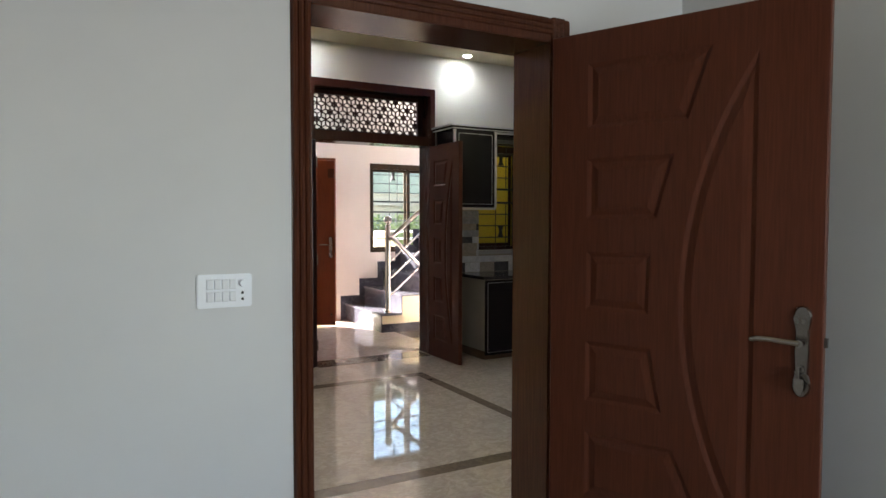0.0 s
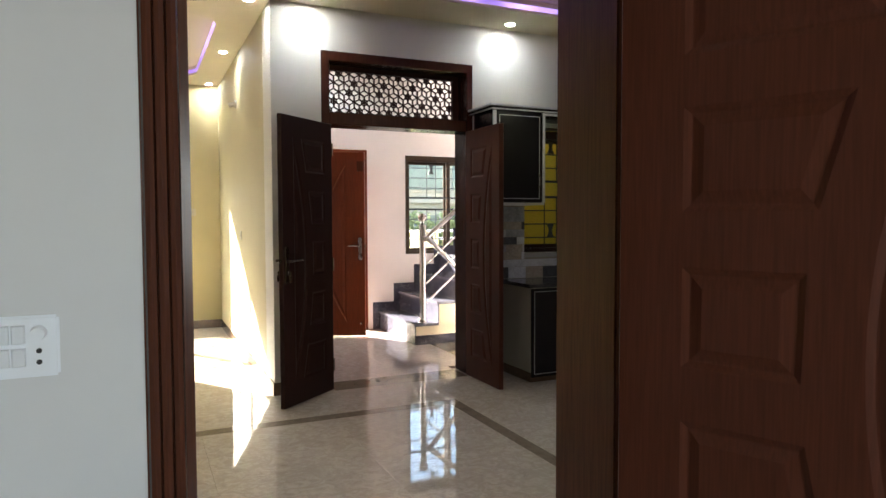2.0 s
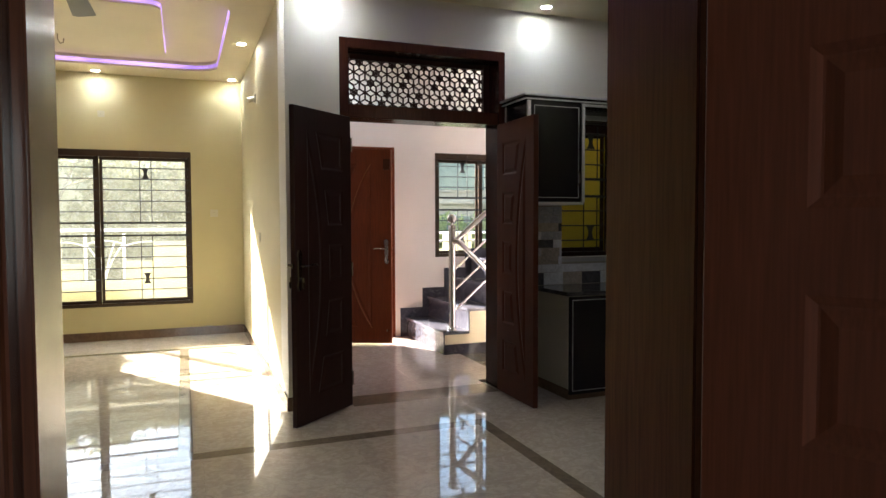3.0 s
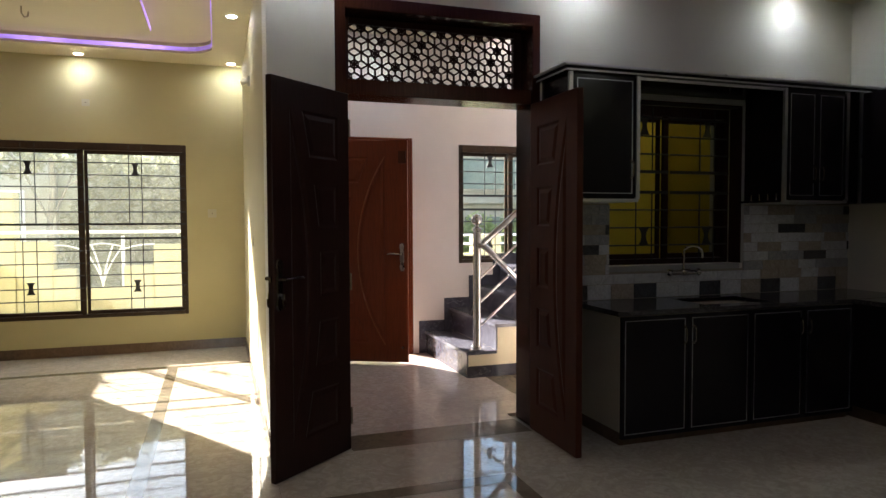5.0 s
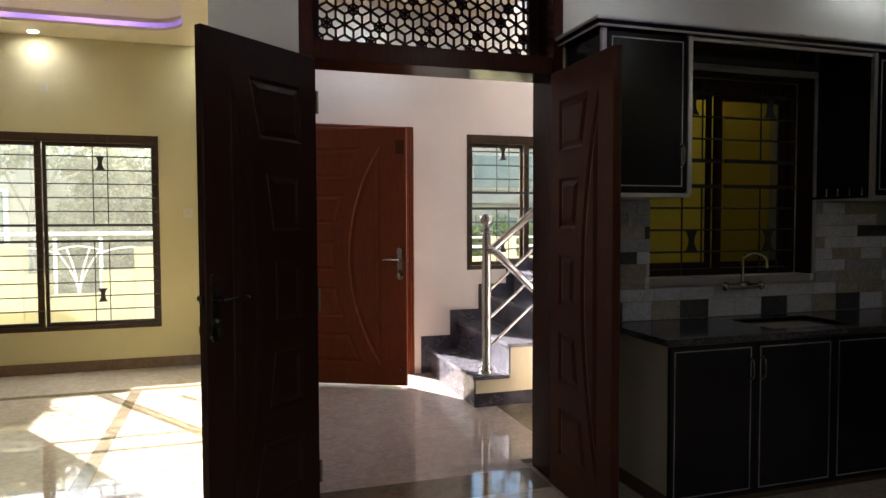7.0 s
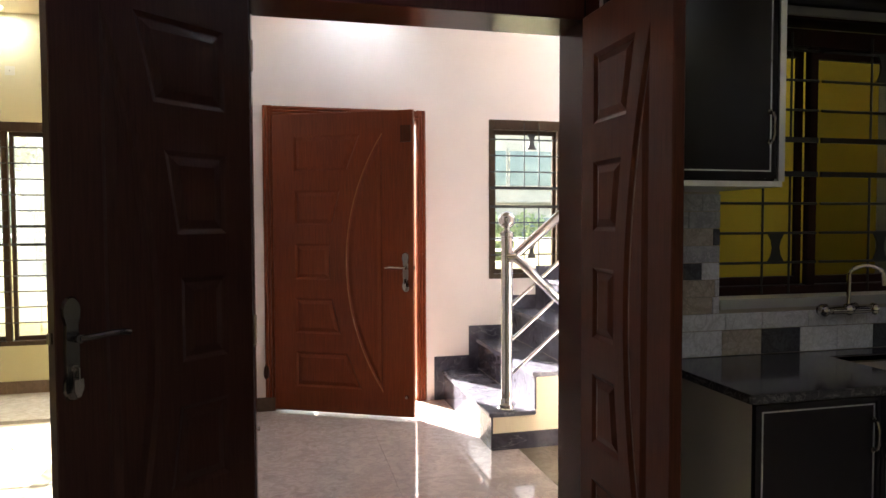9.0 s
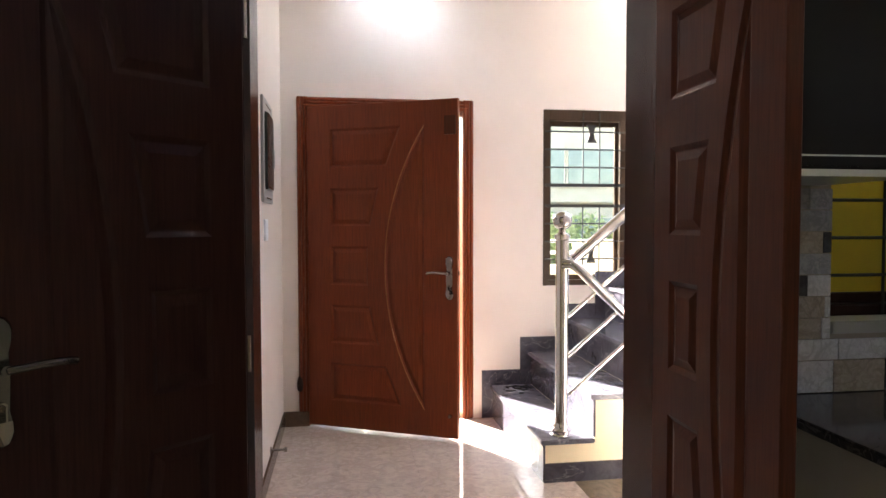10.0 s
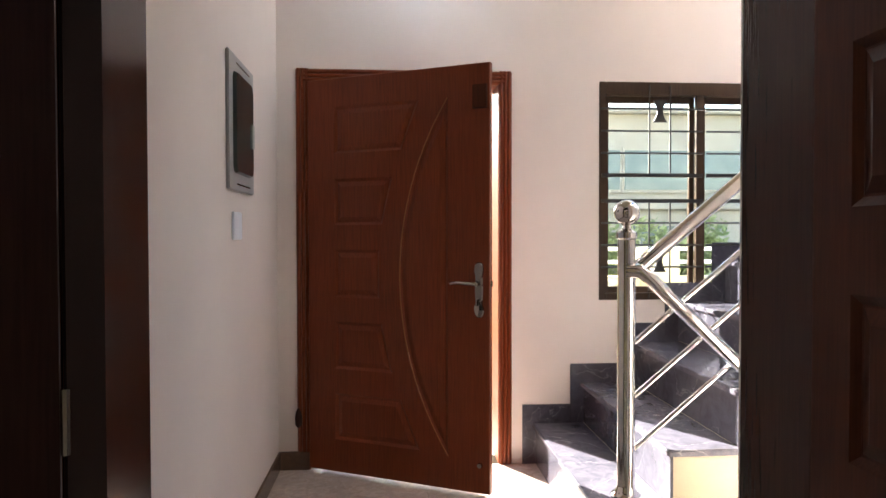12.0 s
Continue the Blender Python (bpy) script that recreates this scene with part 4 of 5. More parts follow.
part("gallery_shelf", boxes((4.362, 4.388, UP_Y, MAIN_Y0 - 0.002, UZ0 + 0.006, UZ0 + 0.020)), M_LAMINATE, double_unit)
side_unit = empty("wall_cabinet", pose(0, 0, 0), "black-brown laminate wall cabinet on the end wall", "kitchen cabinet", "upper cabinets")
part("body", boxes((5.08, RIGHT_X - 0.002, 3.8, MAIN_Y0 - 0.002, UZ0, UZ1)), M_LAMINATE, side_unit)
for y in (UP_Y - 0.03, 4.5, 4.0):
    part("side_strip", boxes((5.062, 5.079, y, y + 0.016, UZ0, UZ1)), M_ALU, side_unit)
cornice = empty("cabinet_cornice", pose(0, 0, 0), "dark cornice board with aluminium edge above the wall cabinets", "cornice")
part("board", boxes((2.725, RIGHT_X - 0.002, UP_Y - 0.040, MAIN_Y0 - 0.002, UZ1 + 0.001, UZ1 + 0.030)), M_LAMINATE, cornice)
for k, (z0, z1, d) in enumerate(((UZ1 + 0.004, UZ1 + 0.014, 0.046), (UZ1 + 0.030, UZ1 + 0.046, 0.062))):
    part("edge_strip", boxes((2.725 - d + 0.04, RIGHT_X - 0.002, UP_Y - d, UP_Y - d + 0.014, z0, z1), (2.725 - d + 0.04, 2.739 - d + 0.04, UP_Y - d + 0.014, MAIN_Y0 - 0.002, z0, z1)), M_ALU, cornice, "aluminium edge strip", bevel=0.004)
part("top_board", boxes((2.720, RIGHT_X - 0.002, UP_Y - 0.046, MAIN_Y0 - 0.002, UZ1 + 0.030, UZ1 + 0.044)), M_LAMINATE, cornice)
part("bridge_strip", boxes((3.25, 4.385, UP_Y - 0.018, UP_Y - 0.004, UZ1 - 0.018, UZ1 - 0.002)), M_ALU, cornice, "aluminium strip")
part("bridge_board", boxes((3.25, 4.385, UP_Y - 0.002, MAIN_Y0 - 0.002, UZ1 - 0.022, UZ1)), M_LAMINATE, cornice)
M_STONE = paint("grey_stone_trim", (0.36, 0.36, 0.35), 0.5, 0.15)
surround = tagged(part("window_trim", boxes((3.27, 4.40, MAIN_Y0 - 0.014, MAIN_Y0 - 0.002, 2.19, 2.224), (4.378, 4.40, MAIN_Y0 - 0.014, MAIN_Y0 - 0.002, 1.051, 2.189), (3.27, 4.36, MAIN_Y0 - 0.020, MAIN_Y0 + 0.10, 1.012, 1.049)), M_STONE, bevel=0.003),
                  "grey stone trim round the kitchen window", "trim", kind="structure")
tagged(part("window_lining", boxes((4.361, 4.376, MAIN_Y0 - 0.010, MAIN_Y0 + 0.10, 1.051, 2.175), (3.27, 4.376, MAIN_Y0 - 0.010, MAIN_Y0 + 0.10, 2.176, 2.188)), M_DARKWOOD, bevel=0.002),
       "dark wooden lining of the kitchen window opening", "trim", kind="structure")

# ---- switches, sockets, small fittings ----
board = empty("switch_board", pose(-0.092, BED_Y0, 1.168), "white plastic switch board with rocker switches on the wall", "switch")
bm = boxes((-0.0785, 0.0785, -0.012, -0.0005, -0.049, 0.049))
part("plate", bm, M_PLASTIC, board, bevel=0.004)
M_ROCKER = paint("rocker_plastic", (0.76, 0.79, 0.84), 0.3, 0.02)
for r in range(2):
    for c in range(4):
        x = -0.052 + c * 0.0215
        z = 0.020 - r * 0.036
        bm = bmesh.new()
        prism(bm, [(x, z - 0.015), (x + 0.0195, z - 0.015), (x + 0.0195, z + 0.015), (x, z + 0.015)], -0.012, -0.0165, 0.002)
        part("rocker", bm, M_ROCKER, board, "pale rocker switch")
bm = bmesh.new()
tube(bm, (0.050, -0.012, 0.022), (0.050, -0.030, 0.022), 0.012, 18, 0.010)
smooth(part("dimmer_knob", bm, M_PLASTIC, board))
M_HOLE = paint("socket_hole", (0.02, 0.02, 0.02), 0.6)
for z in (-0.007, -0.025):
    bm = bmesh.new()
    tube(bm, (0.050, -0.0119, z), (0.050, -0.0128, z), 0.0042, 12)
    part("socket_hole", bm, M_HOLE, board, "dark socket hole")


def socket(m, w=0.088, h=0.088, holes=2, label="ivory plastic wall socket", mat=M_IVORY):
    s = empty("wall_socket", m, label, "socket")
    part("plate", boxes((-w / 2, w / 2, -0.010, -0.0005, -h / 2, h / 2)), mat, s, bevel=0.003)
    for k in range(holes):
        bm = bmesh.new()
        tube(bm, ((k - (holes - 1) / 2) * 0.02, -0.0099, 0), ((k - (holes - 1) / 2) * 0.02, -0.0108, 0), 0.004, 10)
        part("socket_hole", bm, M_HOLE, s)


socket(pose(0.705, BAY_Y, 1.452), holes=1)
socket(pose(-0.48, BAY_Y, 2.567), 0.07, 0.07, 1, "small ivory cable outlet high on the cream wall")
socket(pose(PART_X0, 7.10, 1.205, 0, 0, -90), holes=2)
lampb = empty("wall_light_holder", pose(PART_X0, 7.32, 2.545, 0, 0, -90), "small ivory wall lamp holder without a shade", "wall light")
bm = bmesh.new()
tube(bm, (0, -0.0005, 0), (0, -0.02, 0), 0.045, 20, 0.040)
smooth(part("base", bm, M_IVORY, lampb))
bm = bmesh.new()
tube(bm, (0, -0.02, 0), (0, -0.075, -0.02), 0.022, 16, 0.026)
smooth(part("holder", bm, M_IVORY, lampb))

# distribution box on the hall's side wall
db = empty("fuse_box", pose(PART_X1, 7.108, 1.736, 0, 0, 90), "grey metal fuse box with dark cover set in the wall", "fuse box")
M_GREY = paint("grey_metal_paint", (0.34, 0.33, 0.33), 0.4, 0.05)
part("plate", boxes((-0.222, 0.222, -0.014, -0.0005, -0.268, 0.268)), M_GREY, db, bevel=0.004)
M_SMOKE, nt_, b_ = material("smoked_cover", 0.12)
b_.inputs["Base Color"].default_value = (0.035, 0.040, 0.036, 1)
nt_.links.new(ramp(nt_, noise_tex(nt_, coords(nt_), 7, 4), [(0.3, (0.025, 0.028, 0.026)), (0.7, (0.06, 0.07, 0.06))]), b_.inputs["Base Color"])
bm = bmesh.new()
pts = []
for cx, cz, a0 in ((0.125, 0.165, 0), (-0.125, 0.165, 90), (-0.125, -0.165, 180), (0.125, -0.165, 270)):
    pts += [(cx + 0.035 * math.cos(radians(a0 + k * 22.5)), cz + 0.035 * math.sin(radians(a0 + k * 22.5))) for k in range(5)]
prism(bm, pts, -0.014, -0.028, 0.006)
part("cover", bm, M_SMOKE, db, "dark smoked cover")
part("latch", boxes((0.115, 0.150, -0.034, -0.0282, -0.075, 0.03)), M_GREY, db, bevel=0.003)
for z in (-0.245, 0.235):
    part("label_strip", boxes((-0.10, 0.14, -0.0155, -0.0142, z, z + 0.006)), M_NICKEL, db)
socket(pose(PART_X1, 7.04, 1.328, 0, 0, 90), 0.14, 0.112, 0, "white plastic light switch below the fuse box", M_PLASTIC)
stop = empty("door_stop", pose(PART_X1, 7.16, 0.125, 0, 0, 90), "small steel door stop on the wall", "door stop")
bm = bmesh.new()
tube(bm, (0, -0.0005, 0), (0, -0.008, 0), 0.018, 14)
tube(bm, (0, -0.008, 0), (0, -0.075, 0), 0.007, 10)
tube(bm, (0, -0.075, 0), (0, -0.090, 0), 0.014, 14)
smooth(part("rod", bm, M_NICKEL, stop))
hook = empty("ceiling_hook", pose(-0.665, 7.48, CEIL + 0.03), "bare steel fan hook hanging from the ceiling", "hook")
bm = bmesh.new()
pipe(bm, [(0, 0, 0), (0, 0, -0.05), (0.02, 0, -0.085), (0.045, 0, -0.075), (0.05, 0, -0.04)], 0.006, 8)
smooth(part("hook_rod", bm, M_NICKEL, hook))

# ---- ceiling fan in the lounge ----
fan = empty("ceiling_fan", pose(-0.08, 3.67, 2.38), "dark brown ceiling fan at rest below the plaster panel", "ceiling fan")
M_FAN = paint("brown_fan_enamel", (0.060, 0.038, 0.022), 0.35, 0.1)
bm = bmesh.new()
lathe(bm, [(0.012, 0.10), (0.05, 0.085), (0.10, 0.05), (0.115, 0.01), (0.10, -0.03), (0.05, -0.05), (0.01, -0.055)], 24)
smooth(part("motor_housing", bm, M_FAN, fan))
bm = bmesh.new()
tube(bm, (0, 0, 0.09), (0, 0, 0.62), 0.013, 12)
part("downrod", bm, M_FAN, fan)
bm = bmesh.new()
lathe(bm, [(0.016, 0.56), (0.05, 0.60), (0.055, 0.669), (0.02, 0.6695)], 18)
smooth(part("canopy", bm, M_FAN, fan))
for a in (90, 210, 330):
    bm = bmesh.new()
    prism(bm, [(0.13, -0.035), (0.64, -0.052), (0.665, -0.03), (0.655, 0.052), (0.13, 0.035)], -0.004, 0.004)
    blade = part("blade", bm, M_FAN, fan, bevel=0.002)
    blade.matrix_local = pose(0, 0, 0, 0, 0, a) @ pose(0, 0, 0, 90 - 8)
    bm = boxes((0.09, 0.20, -0.018, 0.018, 0.004, 0.010))
    bracket = part("blade_bracket", bm, M_NICKEL, fan, bevel=0.002)
    bracket.matrix_local = pose(0, 0, 0.004, 0, 0, a)

# ---- outside ----
M_PAVE = paint("terrace_paving", (0.42, 0.40, 0.34), 0.8, 0.2, 40)
M_SOIL = paint("dusty_ground", (0.20, 0.19, 0.13), 0.9, 0.3, 20)
bm = bmesh.new()
bmesh.ops.create_grid(bm, x_segments=1, y_segments=1, size=400, matrix=Matrix.Translation((0, 0, -0.25)))
tagged(part("ground", bm, M_SOIL), "dusty ground outside", "ground", kind="structure")
tagged(part("pavement", boxes((-8, 9, FAR_Y + 0.24, 12.0, -0.24, -0.03)), M_PAVE), "pale terrace paving outside the house", "pavement", kind="structure")
parapet = empty("parapet_wall", pose(0, 0, 0), "cream painted stepped terrace parapet", "wall")
M_PARA = paint("parapet_paint", (0.55, 0.50, 0.30), 0.8, 0.12, 50)
part("low_wall", boxes((-6, -0.07, 11.2, 11.38, -0.03, 0.50)), M_PARA, parapet)
part("end_block", boxes((-0.06, 1.30, 11.15, 11.42, -0.03, 1.06)), M_PARA, parapet, bevel=0.01)
part("step_block", boxes((-0.43, -0.061, 11.17, 11.40, -0.03, 0.78)), M_PARA, parapet, bevel=0.01)
part("step_block", boxes((-1.679, -1.261, 11.17, 11.40, -0.03, 1.11)), M_PARA, parapet, bevel=0.01)
part("step_block", boxes((-1.26, -1.0, 11.17, 11.40, -0.03, 0.75)), M_PARA, parapet, bevel=0.01)
# the pier's unseen raked top is shaped to shade the bay sun patch's left edge
bm = bmesh.new()
prism(bm, [(-3.2, -0.03), (-1.68, -0.03), (-1.68, 1.74), (-2.31, 1.76), (-2.49, 2.01), (-2.83, 2.31), (-3.2, 2.62)], 11.15, 11.42)
part("pier", bm, M_PARA, parapet, "wide pier with an unseen raked top added to cut the sunlight", bevel=0.01)
fence = empty("terrace_railing", pose(0, 0, 0), "white curved steel railing on the terrace parapet", "railing")
for x in (-0.45, -0.95):
    bm = bmesh.new()
    tube(bm, (x, 11.28, 0.50), (x, 11.28, 1.18), 0.022, 12)
    smooth(part("railing_post", bm, M_WHITE, fence))
for s in (-1, 1):
    for bend in (0.13, 0.25):
        bm = bmesh.new()
        pipe(bm, [(-0.70 + s * bend * (k / 8) ** 1.5, 11.28, 0.50 + 0.58 * (k / 8) * (1 - 0.25 * bend * k / 8)) for k in range(9)], 0.011, 8)
        smooth(part("curved_bar", bm, M_WHITE, fence))
for x0, x1, z0, z1, rise in ((-0.95, -0.45, 1.03, 1.03, 0.05), (-1.26, -0.95, 1.06, 1.00, 0.02), (-0.45, -0.06, 1.00, 1.06, 0.02), (-0.45, -0.06, 0.72, 0.76, 0.02)):
    bm = bmesh.new()
    pipe(bm, [(x0 + (x1 - x0) * k / 8, 11.28, z0 + (z1 - z0) * k / 8 + rise * math.sin(math.pi * k / 8)) for k in range(9)], 0.010, 8)
    smooth(part("arched_bar", bm, M_WHITE, fence))
bm = bmesh.new()
tube(bm, (-7, 10.9, 1.235), (1.3, 10.9, 1.235), 0.022, 12)
tagged(smooth(part("guard_rail", bm, M_WHITE)), "long white horizontal guard rail before the parapet", "railing")
for x in (-6.5, -3.4, 1.25):
    bm = bmesh.new()
    tube(bm, (x, 10.9, -0.03), (x, 10.9, 1.21), 0.022, 10)
    tagged(part("guard_post", bm, M_WHITE), "white steel post of the guard rail", "post", "guard posts")


def leaf_material(name, a, b):
    m, nt, bs = material(name, 0.6)
    geo = nt.nodes.new("ShaderNodeNewGeometry")
    nt.links.new(ramp(nt, geo.outputs["Random Per Island"], [(0.0, a), (0.6, b), (1.0, scaled(b, 1.6))]), bs.inputs["Base Color"])
    through_light = nt.nodes.new("ShaderNodeBsdfTranslucent")
    through_light.inputs[0].default_value = (*scaled(b, 1.5), 1)
    both = nt.nodes.new("ShaderNodeMixShader")
    both.inputs[0].default_value = 0.5
    nt.links.new(bs.outputs[0], both.inputs[1])
    nt.links.new(through_light.outputs[0], both.inputs[2])
    nt.links.new(both.outputs[0], nt.nodes["Material Output"].inputs[0])
    return m


M_LEAF = leaf_material("hedge_leaves", (0.15, 0.155, 0.095), (0.24, 0.245, 0.155))
M_BARK = paint("bark", (0.30, 0.28, 0.23), 0.9, 0.3, 30)


def foliage(name, parent, boxes_, count, size, seed, mat=None):
    rng = np.random.default_rng(seed)
    verts, faces = [], []
    for k in range(count):
        c, h = boxes_[rng.integers(len(boxes_))]
        d = rng.normal(size=3)
        d /= np.linalg.norm(d)
        p = np.array(c) + d * np.array(h) * (0.55 + 0.5 * rng.random())
        n = rng.normal(size=3)
        n /= np.linalg.norm(n)
        u = np.cross(n, rng.normal(size=3))
        u /= np.linalg.norm(u)
        v = np.cross(n, u)
        s = size * (0.5 + rng.random())
        i = len(verts)
        verts += [tuple(p - u * s), tuple(p + v * s * 0.45 + n * s * 0.12), tuple(p + u * s), tuple(p - v * s * 0.45 + n * s * 0.12)]
        faces.append((i, i + 1, i + 2, i + 3))
    me = bpy.data.meshes.new(name)
    me.from_pydata(verts, [], faces)
    me.materials.append(mat or M_LEAF)
    ob = new(name, me)
    ob.parent = parent
    return ob


rng = random.Random(4)
M_GARDEN = paint("weathered_wall", (0.48, 0.48, 0.36), 0.9, 0.3, 12)
hedge = empty("hedge", pose(0, 0, 0), "tall dusty green hedge behind the terrace", "hedge", kind="stuff")
foliage("leaves", hedge, [((-1.5 + 0.33 * k, 14.3 + rng.uniform(-0.3, 0.3), 0.5 + 0.85 * (k % 3) + rng.uniform(-0.2, 0.2)), (0.6, 0.4, 0.62)) for k in range(10)] * 3, 16000, 0.05, 3)
tagged(part("garden_wall", boxes((-1.92, 2.1, 14.9, 15.1, -0.25, 2.75)), M_GARDEN), "weathered grey-green boundary wall behind the hedge", "wall", kind="structure")
tree = empty("tree", pose(-1.78, 13.6, -0.25), "slender tree with a pale forked trunk beside the hedge", "tree")
bm = bmesh.new()
pipe(bm, [(0, 0, 0), (0.03, 0, 0.8), (-0.02, 0, 1.5), (0.05, 0, 2.2), (0.02, 0, 2.7)], 0.045, 10)
smooth(part("trunk", bm, M_BARK, tree))
for a, b in (((0.4, 0.1, 2.6), (0.9, 0.1, 2.9)), ((-0.4, 0.0, 2.5), (-0.7, 0.1, 2.9)), ((0.3, -0.2, 2.2), (0.8, -0.3, 2.4))):
    bm = bmesh.new()
    pipe(bm, [(0, 0, 1.6), tuple(Vector(a)), tuple(Vector(b))], 0.018, 8)
    smooth(part("limb", bm, M_BARK, tree))
foliage("crown", tree, [((0.5, 0, 2.65), (0.6, 0.5, 0.3)), ((-0.5, 0, 2.6), (0.5, 0.5, 0.3))], 900, 0.06, 8)

villa = empty("neighbour_house", pose(0, 0, 0), "pale cream neighbouring house with a white-framed window", "house")
M_VILLA = paint("villa_plaster", (0.48, 0.465, 0.38), 0.85, 0.12, 30)
part("wall", boxes((-10, -2.241, 14.75, 20, -0.25, 3.0)), M_VILLA, villa)
part("roof", boxes((-10.2, -1.85, 14.6, 20.2, 3.0, 3.1)), M_VILLA, villa, bevel=0.02)
part("pillar", boxes((-2.24, -1.93, 14.7, 15.3, -0.25, 2.999)), M_VILLA, villa, bevel=0.01)
M_GREENPANE, nt_, b_ = material("greenish_pane", 0.15)
nt_.links.new(ramp(nt_, noise_tex(nt_, coords(nt_), 2.5, 3), [(0.3, (0.14, 0.20, 0.15)), (0.7, (0.26, 0.33, 0.25))]), b_.inputs["Base Color"])
wdw = part("window", boxes((-3.45, -2.40, 14.70, 14.748, 0.95, 1.92)), M_WHITE, villa, "white-framed window", bevel=0.006)
for x in (-3.40, -2.90):
    part("pane", boxes((x, x + 0.43, 14.69, 14.699, 1.00, 1.87)), M_GREENPANE, wdw)

house = empty("neighbour_house", pose(0, 0, 0), "beige neighbouring house with a row of bluish windows", "house")
M_FACADE = paint("facade_plaster", (0.36, 0.33, 0.26), 0.85, 0.15, 30)
M_BLUE, nt_, b_ = material("bluish_pane", 0.12)
nt_.links.new(ramp(nt_, noise_tex(nt_, coords(nt_), 1.5, 3), [(0.3, (0.10, 0.125, 0.11)), (0.7, (0.17, 0.195, 0.165))]), b_.inputs["Base Color"])
part("wall", boxes((2.2, 14, 16.0, 22.0, -0.25, 3.45)), M_FACADE, house)
part("roof", boxes((2.0, 14.2, 15.8, 22.2, 3.45, 3.55)), M_FACADE, house, bevel=0.02)
part("ledge", boxes((2.2, 14, 15.85, 15.999, 1.75, 1.90)), M_FACADE, house, bevel=0.02)
for k in range(7):
    x = 3.2 + 1.45 * k
    wdw = part("window", boxes((x - 0.04, x + 1.40, 15.94, 15.995, 2.05, 2.85)), M_FACADE, house)
    part("pane", boxes((x, x + 1.36, 15.925, 15.938, 2.1, 2.8)), M_BLUE, wdw)
for k in range(4):
    x = 3.6 + 2.6 * k
    d = part("window", boxes((x - 0.05, x + 0.95, 15.94, 15.995, 0.4, 1.5)), M_FACADE, house)
    part("pane", boxes((x, x + 0.9, 15.925, 15.938, 0.45, 1.45)), M_BLUE, d)
fence2 = empty("boundary_wall", pose(0, 0, 0), "pale yellow boundary wall with a white rail across the lane", "wall")
part("low_wall", boxes((2.6, 12, 11.2, 11.4, -0.03, 0.85)), M_PARA, fence2)
part("pier", boxes((4.6, 5.0, 11.12, 11.48, -0.03, 1.15)), M_PARA, fence2, bevel=0.01)
for z in (1.0, 1.14):
    bm = bmesh.new()
    tube(bm, (2.6, 11.3, z), (12, 11.3, z), 0.02, 10)
    part("rail", bm, M_WHITE, fence2)
M_SHRUB = leaf_material("shrub_leaves", (0.12, 0.145, 0.060), (0.22, 0.26, 0.115))
shrubs = random.Random(9)
for x in (3.9, 4.75, 5.55, 6.4):
    shrub = empty("shrub", pose(x, 13.0, -0.25), "sunlit yellow-green shrub behind the boundary wall", "shrub", "shrubs")
    bm = bmesh.new()
    for k in range(5):
        a = 2 * math.pi * k / 5 + x
        pipe(bm, [(0, 0, 0), (0.08 * math.cos(a), 0.08 * math.sin(a), 0.6), (0.25 * math.cos(a), 0.25 * math.sin(a), 1.35)], 0.014, 6)
    part("stems", bm, M_BARK, shrub)
    top = 1.45 + shrubs.uniform(-0.15, 0.2)
    foliage("leaves", shrub, [((shrubs.uniform(-0.3, 0.3), shrubs.uniform(-0.25, 0.25), top * u), (0.34, 0.3, 0.30)) for u in (0.5, 0.7, 0.85, 1.0)], 1500, 0.05, int(x * 10), M_SHRUB)

# ---- floor slabs ----
slabs(-2.7, 1.80, -3.2, BED_Y0, 0.8, M_FLOOR, "floor_tile")
slabs(0.176, 1.098, BED_Y0, BED_Y1, 1.0, M_FLOOR, "floor_tile")
slabs(LEFT_X, RIGHT_X, BED_Y1, 2.50, 0.8, M_FLOOR, "floor_tile")
slabs(LEFT_X, -2.255, 2.50, 4.69, 0.8, M_FLOOR, "floor_tile")
slabs(2.255, RIGHT_X, 2.50, 4.69, 0.8, M_FLOOR, "floor_tile")
slabs(-2.165, 2.165, 2.61, 4.58, 0.8, M_FLOOR, "floor_tile")
slabs(1.50, RIGHT_X, 4.69, 5.16, 0.8, M_FLOOR, "floor_tile")
slabs(PART_X0, 1.50, 4.69, MAIN_Y0, 0.8, M_FLOOR, "floor_tile")
slabs(2.672, RIGHT_X, 5.16, MAIN_Y0, 0.8, M_FLOOR, "floor_tile")
slabs(LEFT_X, PART_X0, 8.18, BAY_Y, 0.8, M_FLOOR, "floor_tile")
slabs(LEFT_X, -2.385, 4.69, 8.18, 0.8, M_FLOOR, "floor_tile")
slabs(0.385, PART_X0, 4.69, 8.09, 0.8, M_FLOOR, "floor_tile")
slabs(-2.30, 0.30, 4.69, 8.09, 0.8, M_FLOOR, "floor_tile")
slabs(1.50, 2.672, 5.16, 5.305, 0.8, M_FLOOR, "floor_tile")
slabs(1.50, 2.672, 5.585, MAIN_Y1, 0.8, M_HALL_FLOOR, "floor_tile")
slabs(PART_X1, 2.955, MAIN_Y1, FAR_Y, 0.8, M_HALL_FLOOR, "floor_tile")
slabs(2.955, 6.0, 6.80, FAR_Y, 0.8, M_HALL_FLOOR, "floor_tile")
slabs(2.955, 6.0, MAIN_Y1, 6.80, 0.6, M_BAND, BAND)
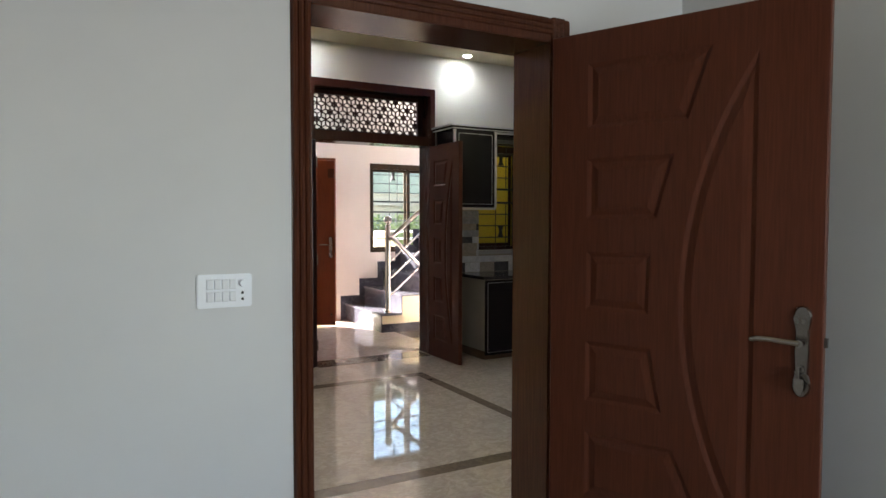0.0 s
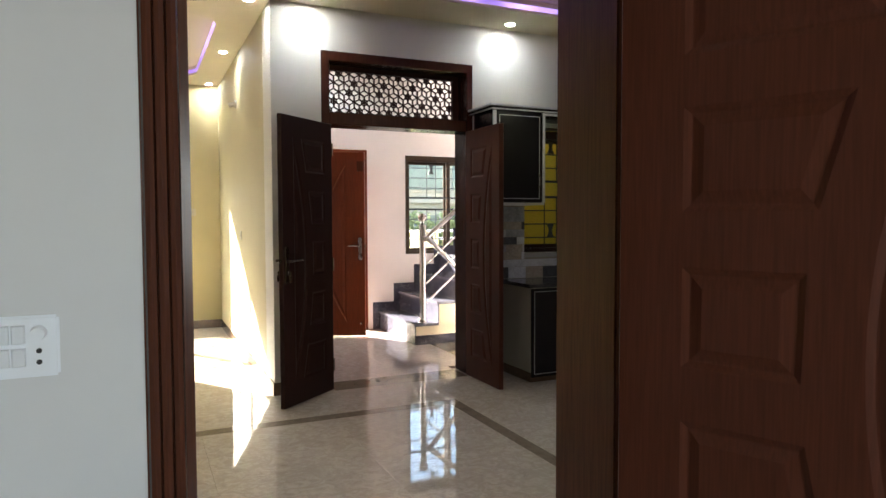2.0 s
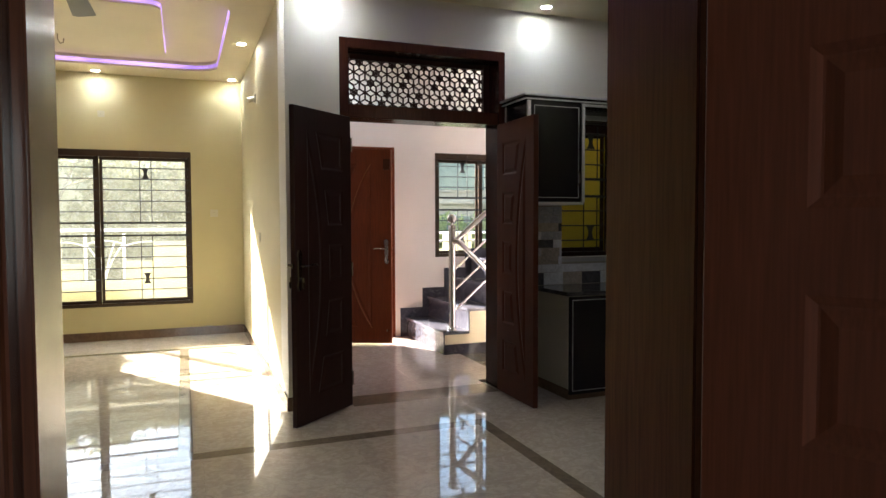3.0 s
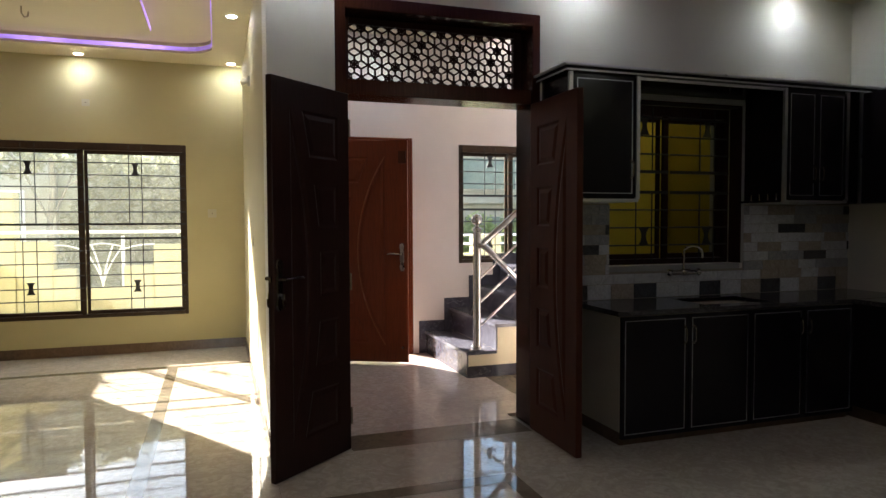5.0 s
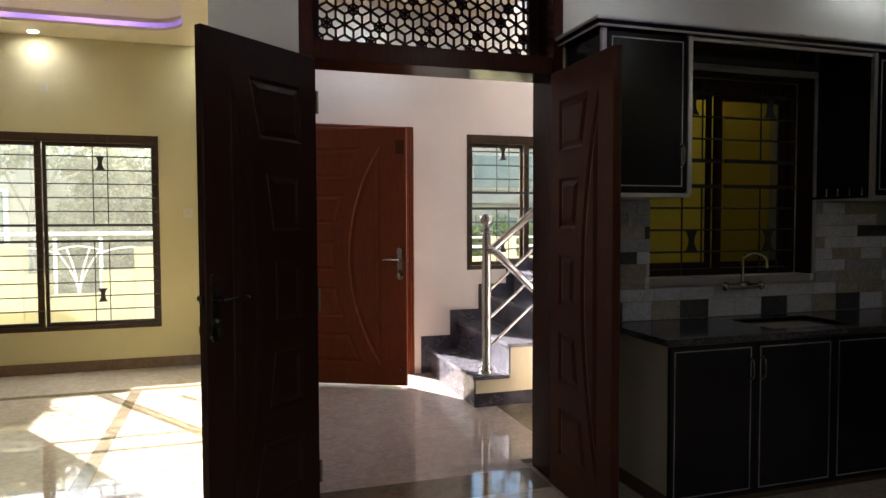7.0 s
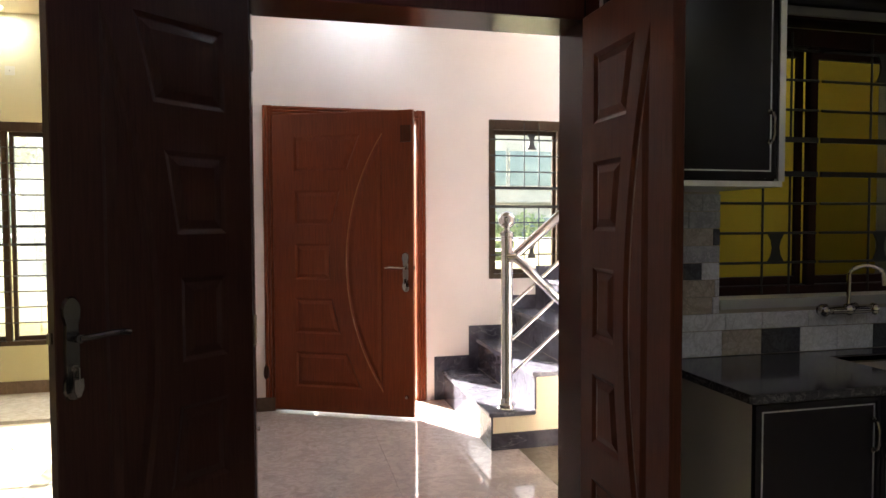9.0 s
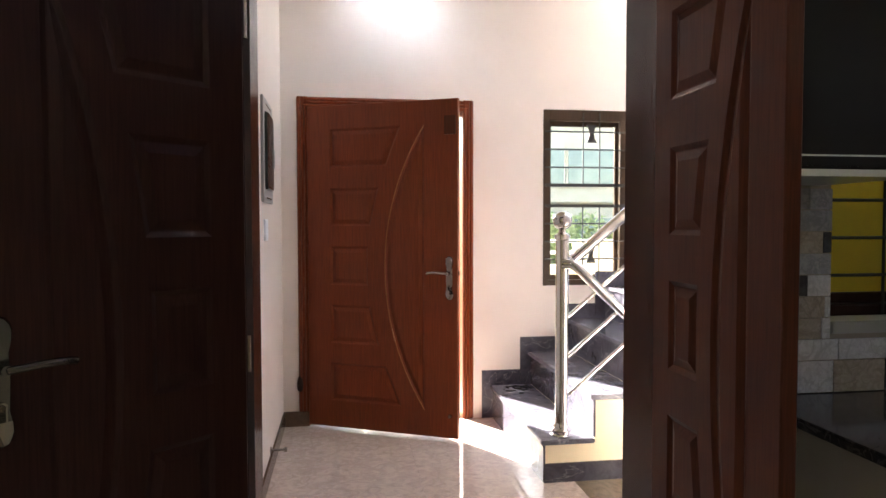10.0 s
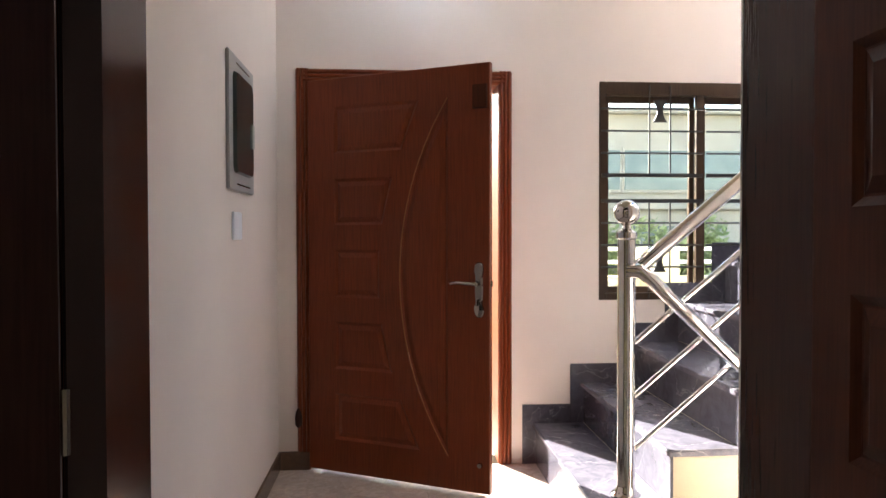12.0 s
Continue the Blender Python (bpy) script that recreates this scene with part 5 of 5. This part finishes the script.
for x0, x1, y0, y1 in ((-2.255, 2.255, 2.50, 2.61), (-2.255, 2.255, 4.58, 4.69), (-2.255, -2.165, 2.61, 4.58), (2.165, 2.255, 2.61, 4.58), (-2.385, PART_X0, 8.09, 8.18), (-2.385, -2.30, 4.69, 8.09), (0.30, 0.385, 4.69, 8.09), (1.50, 2.672, 5.305, 5.585)):
    slabs(x0, x1, y0, y1, 1.2, M_BAND, BAND)

# ---- kitchen wall tiles ----
splash = tagged(part("splashback", boxes((2.76, 3.268, MAIN_Y0 - 0.006, MAIN_Y0 - 0.0005, CTOP, UZ0 + 0.02), (3.268, 4.402, MAIN_Y0 - 0.006, MAIN_Y0 - 0.0005, CTOP, 1.011), (4.402, RIGHT_X - 0.002, MAIN_Y0 - 0.006, MAIN_Y0 - 0.0005, CTOP, UZ0 + 0.02)), M_GROUT),
                "splashback of grey, beige and black marble brick tiles", "splashback", kind="structure")
rng = random.Random(11)
for r in range(10):
    z0 = CTOP + 0.003 if r == 0 else CTOP + 0.1055 + 0.0675 * (r - 1)
    z1 = CTOP + 0.102 if r == 0 else min(z0 + 0.0645, UZ0 - 0.002)
    if z1 - z0 < 0.02:
        continue
    x = 2.737 if r == 0 else 2.76 - (0.11 if r % 2 else 0.0)
    k = 0
    while x < RIGHT_X - 0.01:
        length = 0.1827 if r == 0 else rng.choice((0.17, 0.22, 0.26))
        a, b = max(x, 2.76), min(x + length - 0.003, RIGHT_X - 0.004)
        kind = (3 if k % 3 == 1 else rng.choice((0, 0, 2))) if r == 0 else rng.choice((0, 0, 0, 1, 1, 2, 2, 3) if r != 1 else (0, 0, 0, 2))
        spans = [(a, b)]
        if z1 > 1.010:
            spans = [(a, min(b, 3.267)), (max(a, 4.403), b)]
        for u, v in spans:
            if v - u > 0.012:
                dp = rng.uniform(0.0, 0.0015)
                part("wall_tile", boxes((u, v, MAIN_Y0 - 0.0135 - dp, MAIN_Y0 - 0.006, z0, z1)), M_TILES[kind], splash)
        x += length
        k += 1
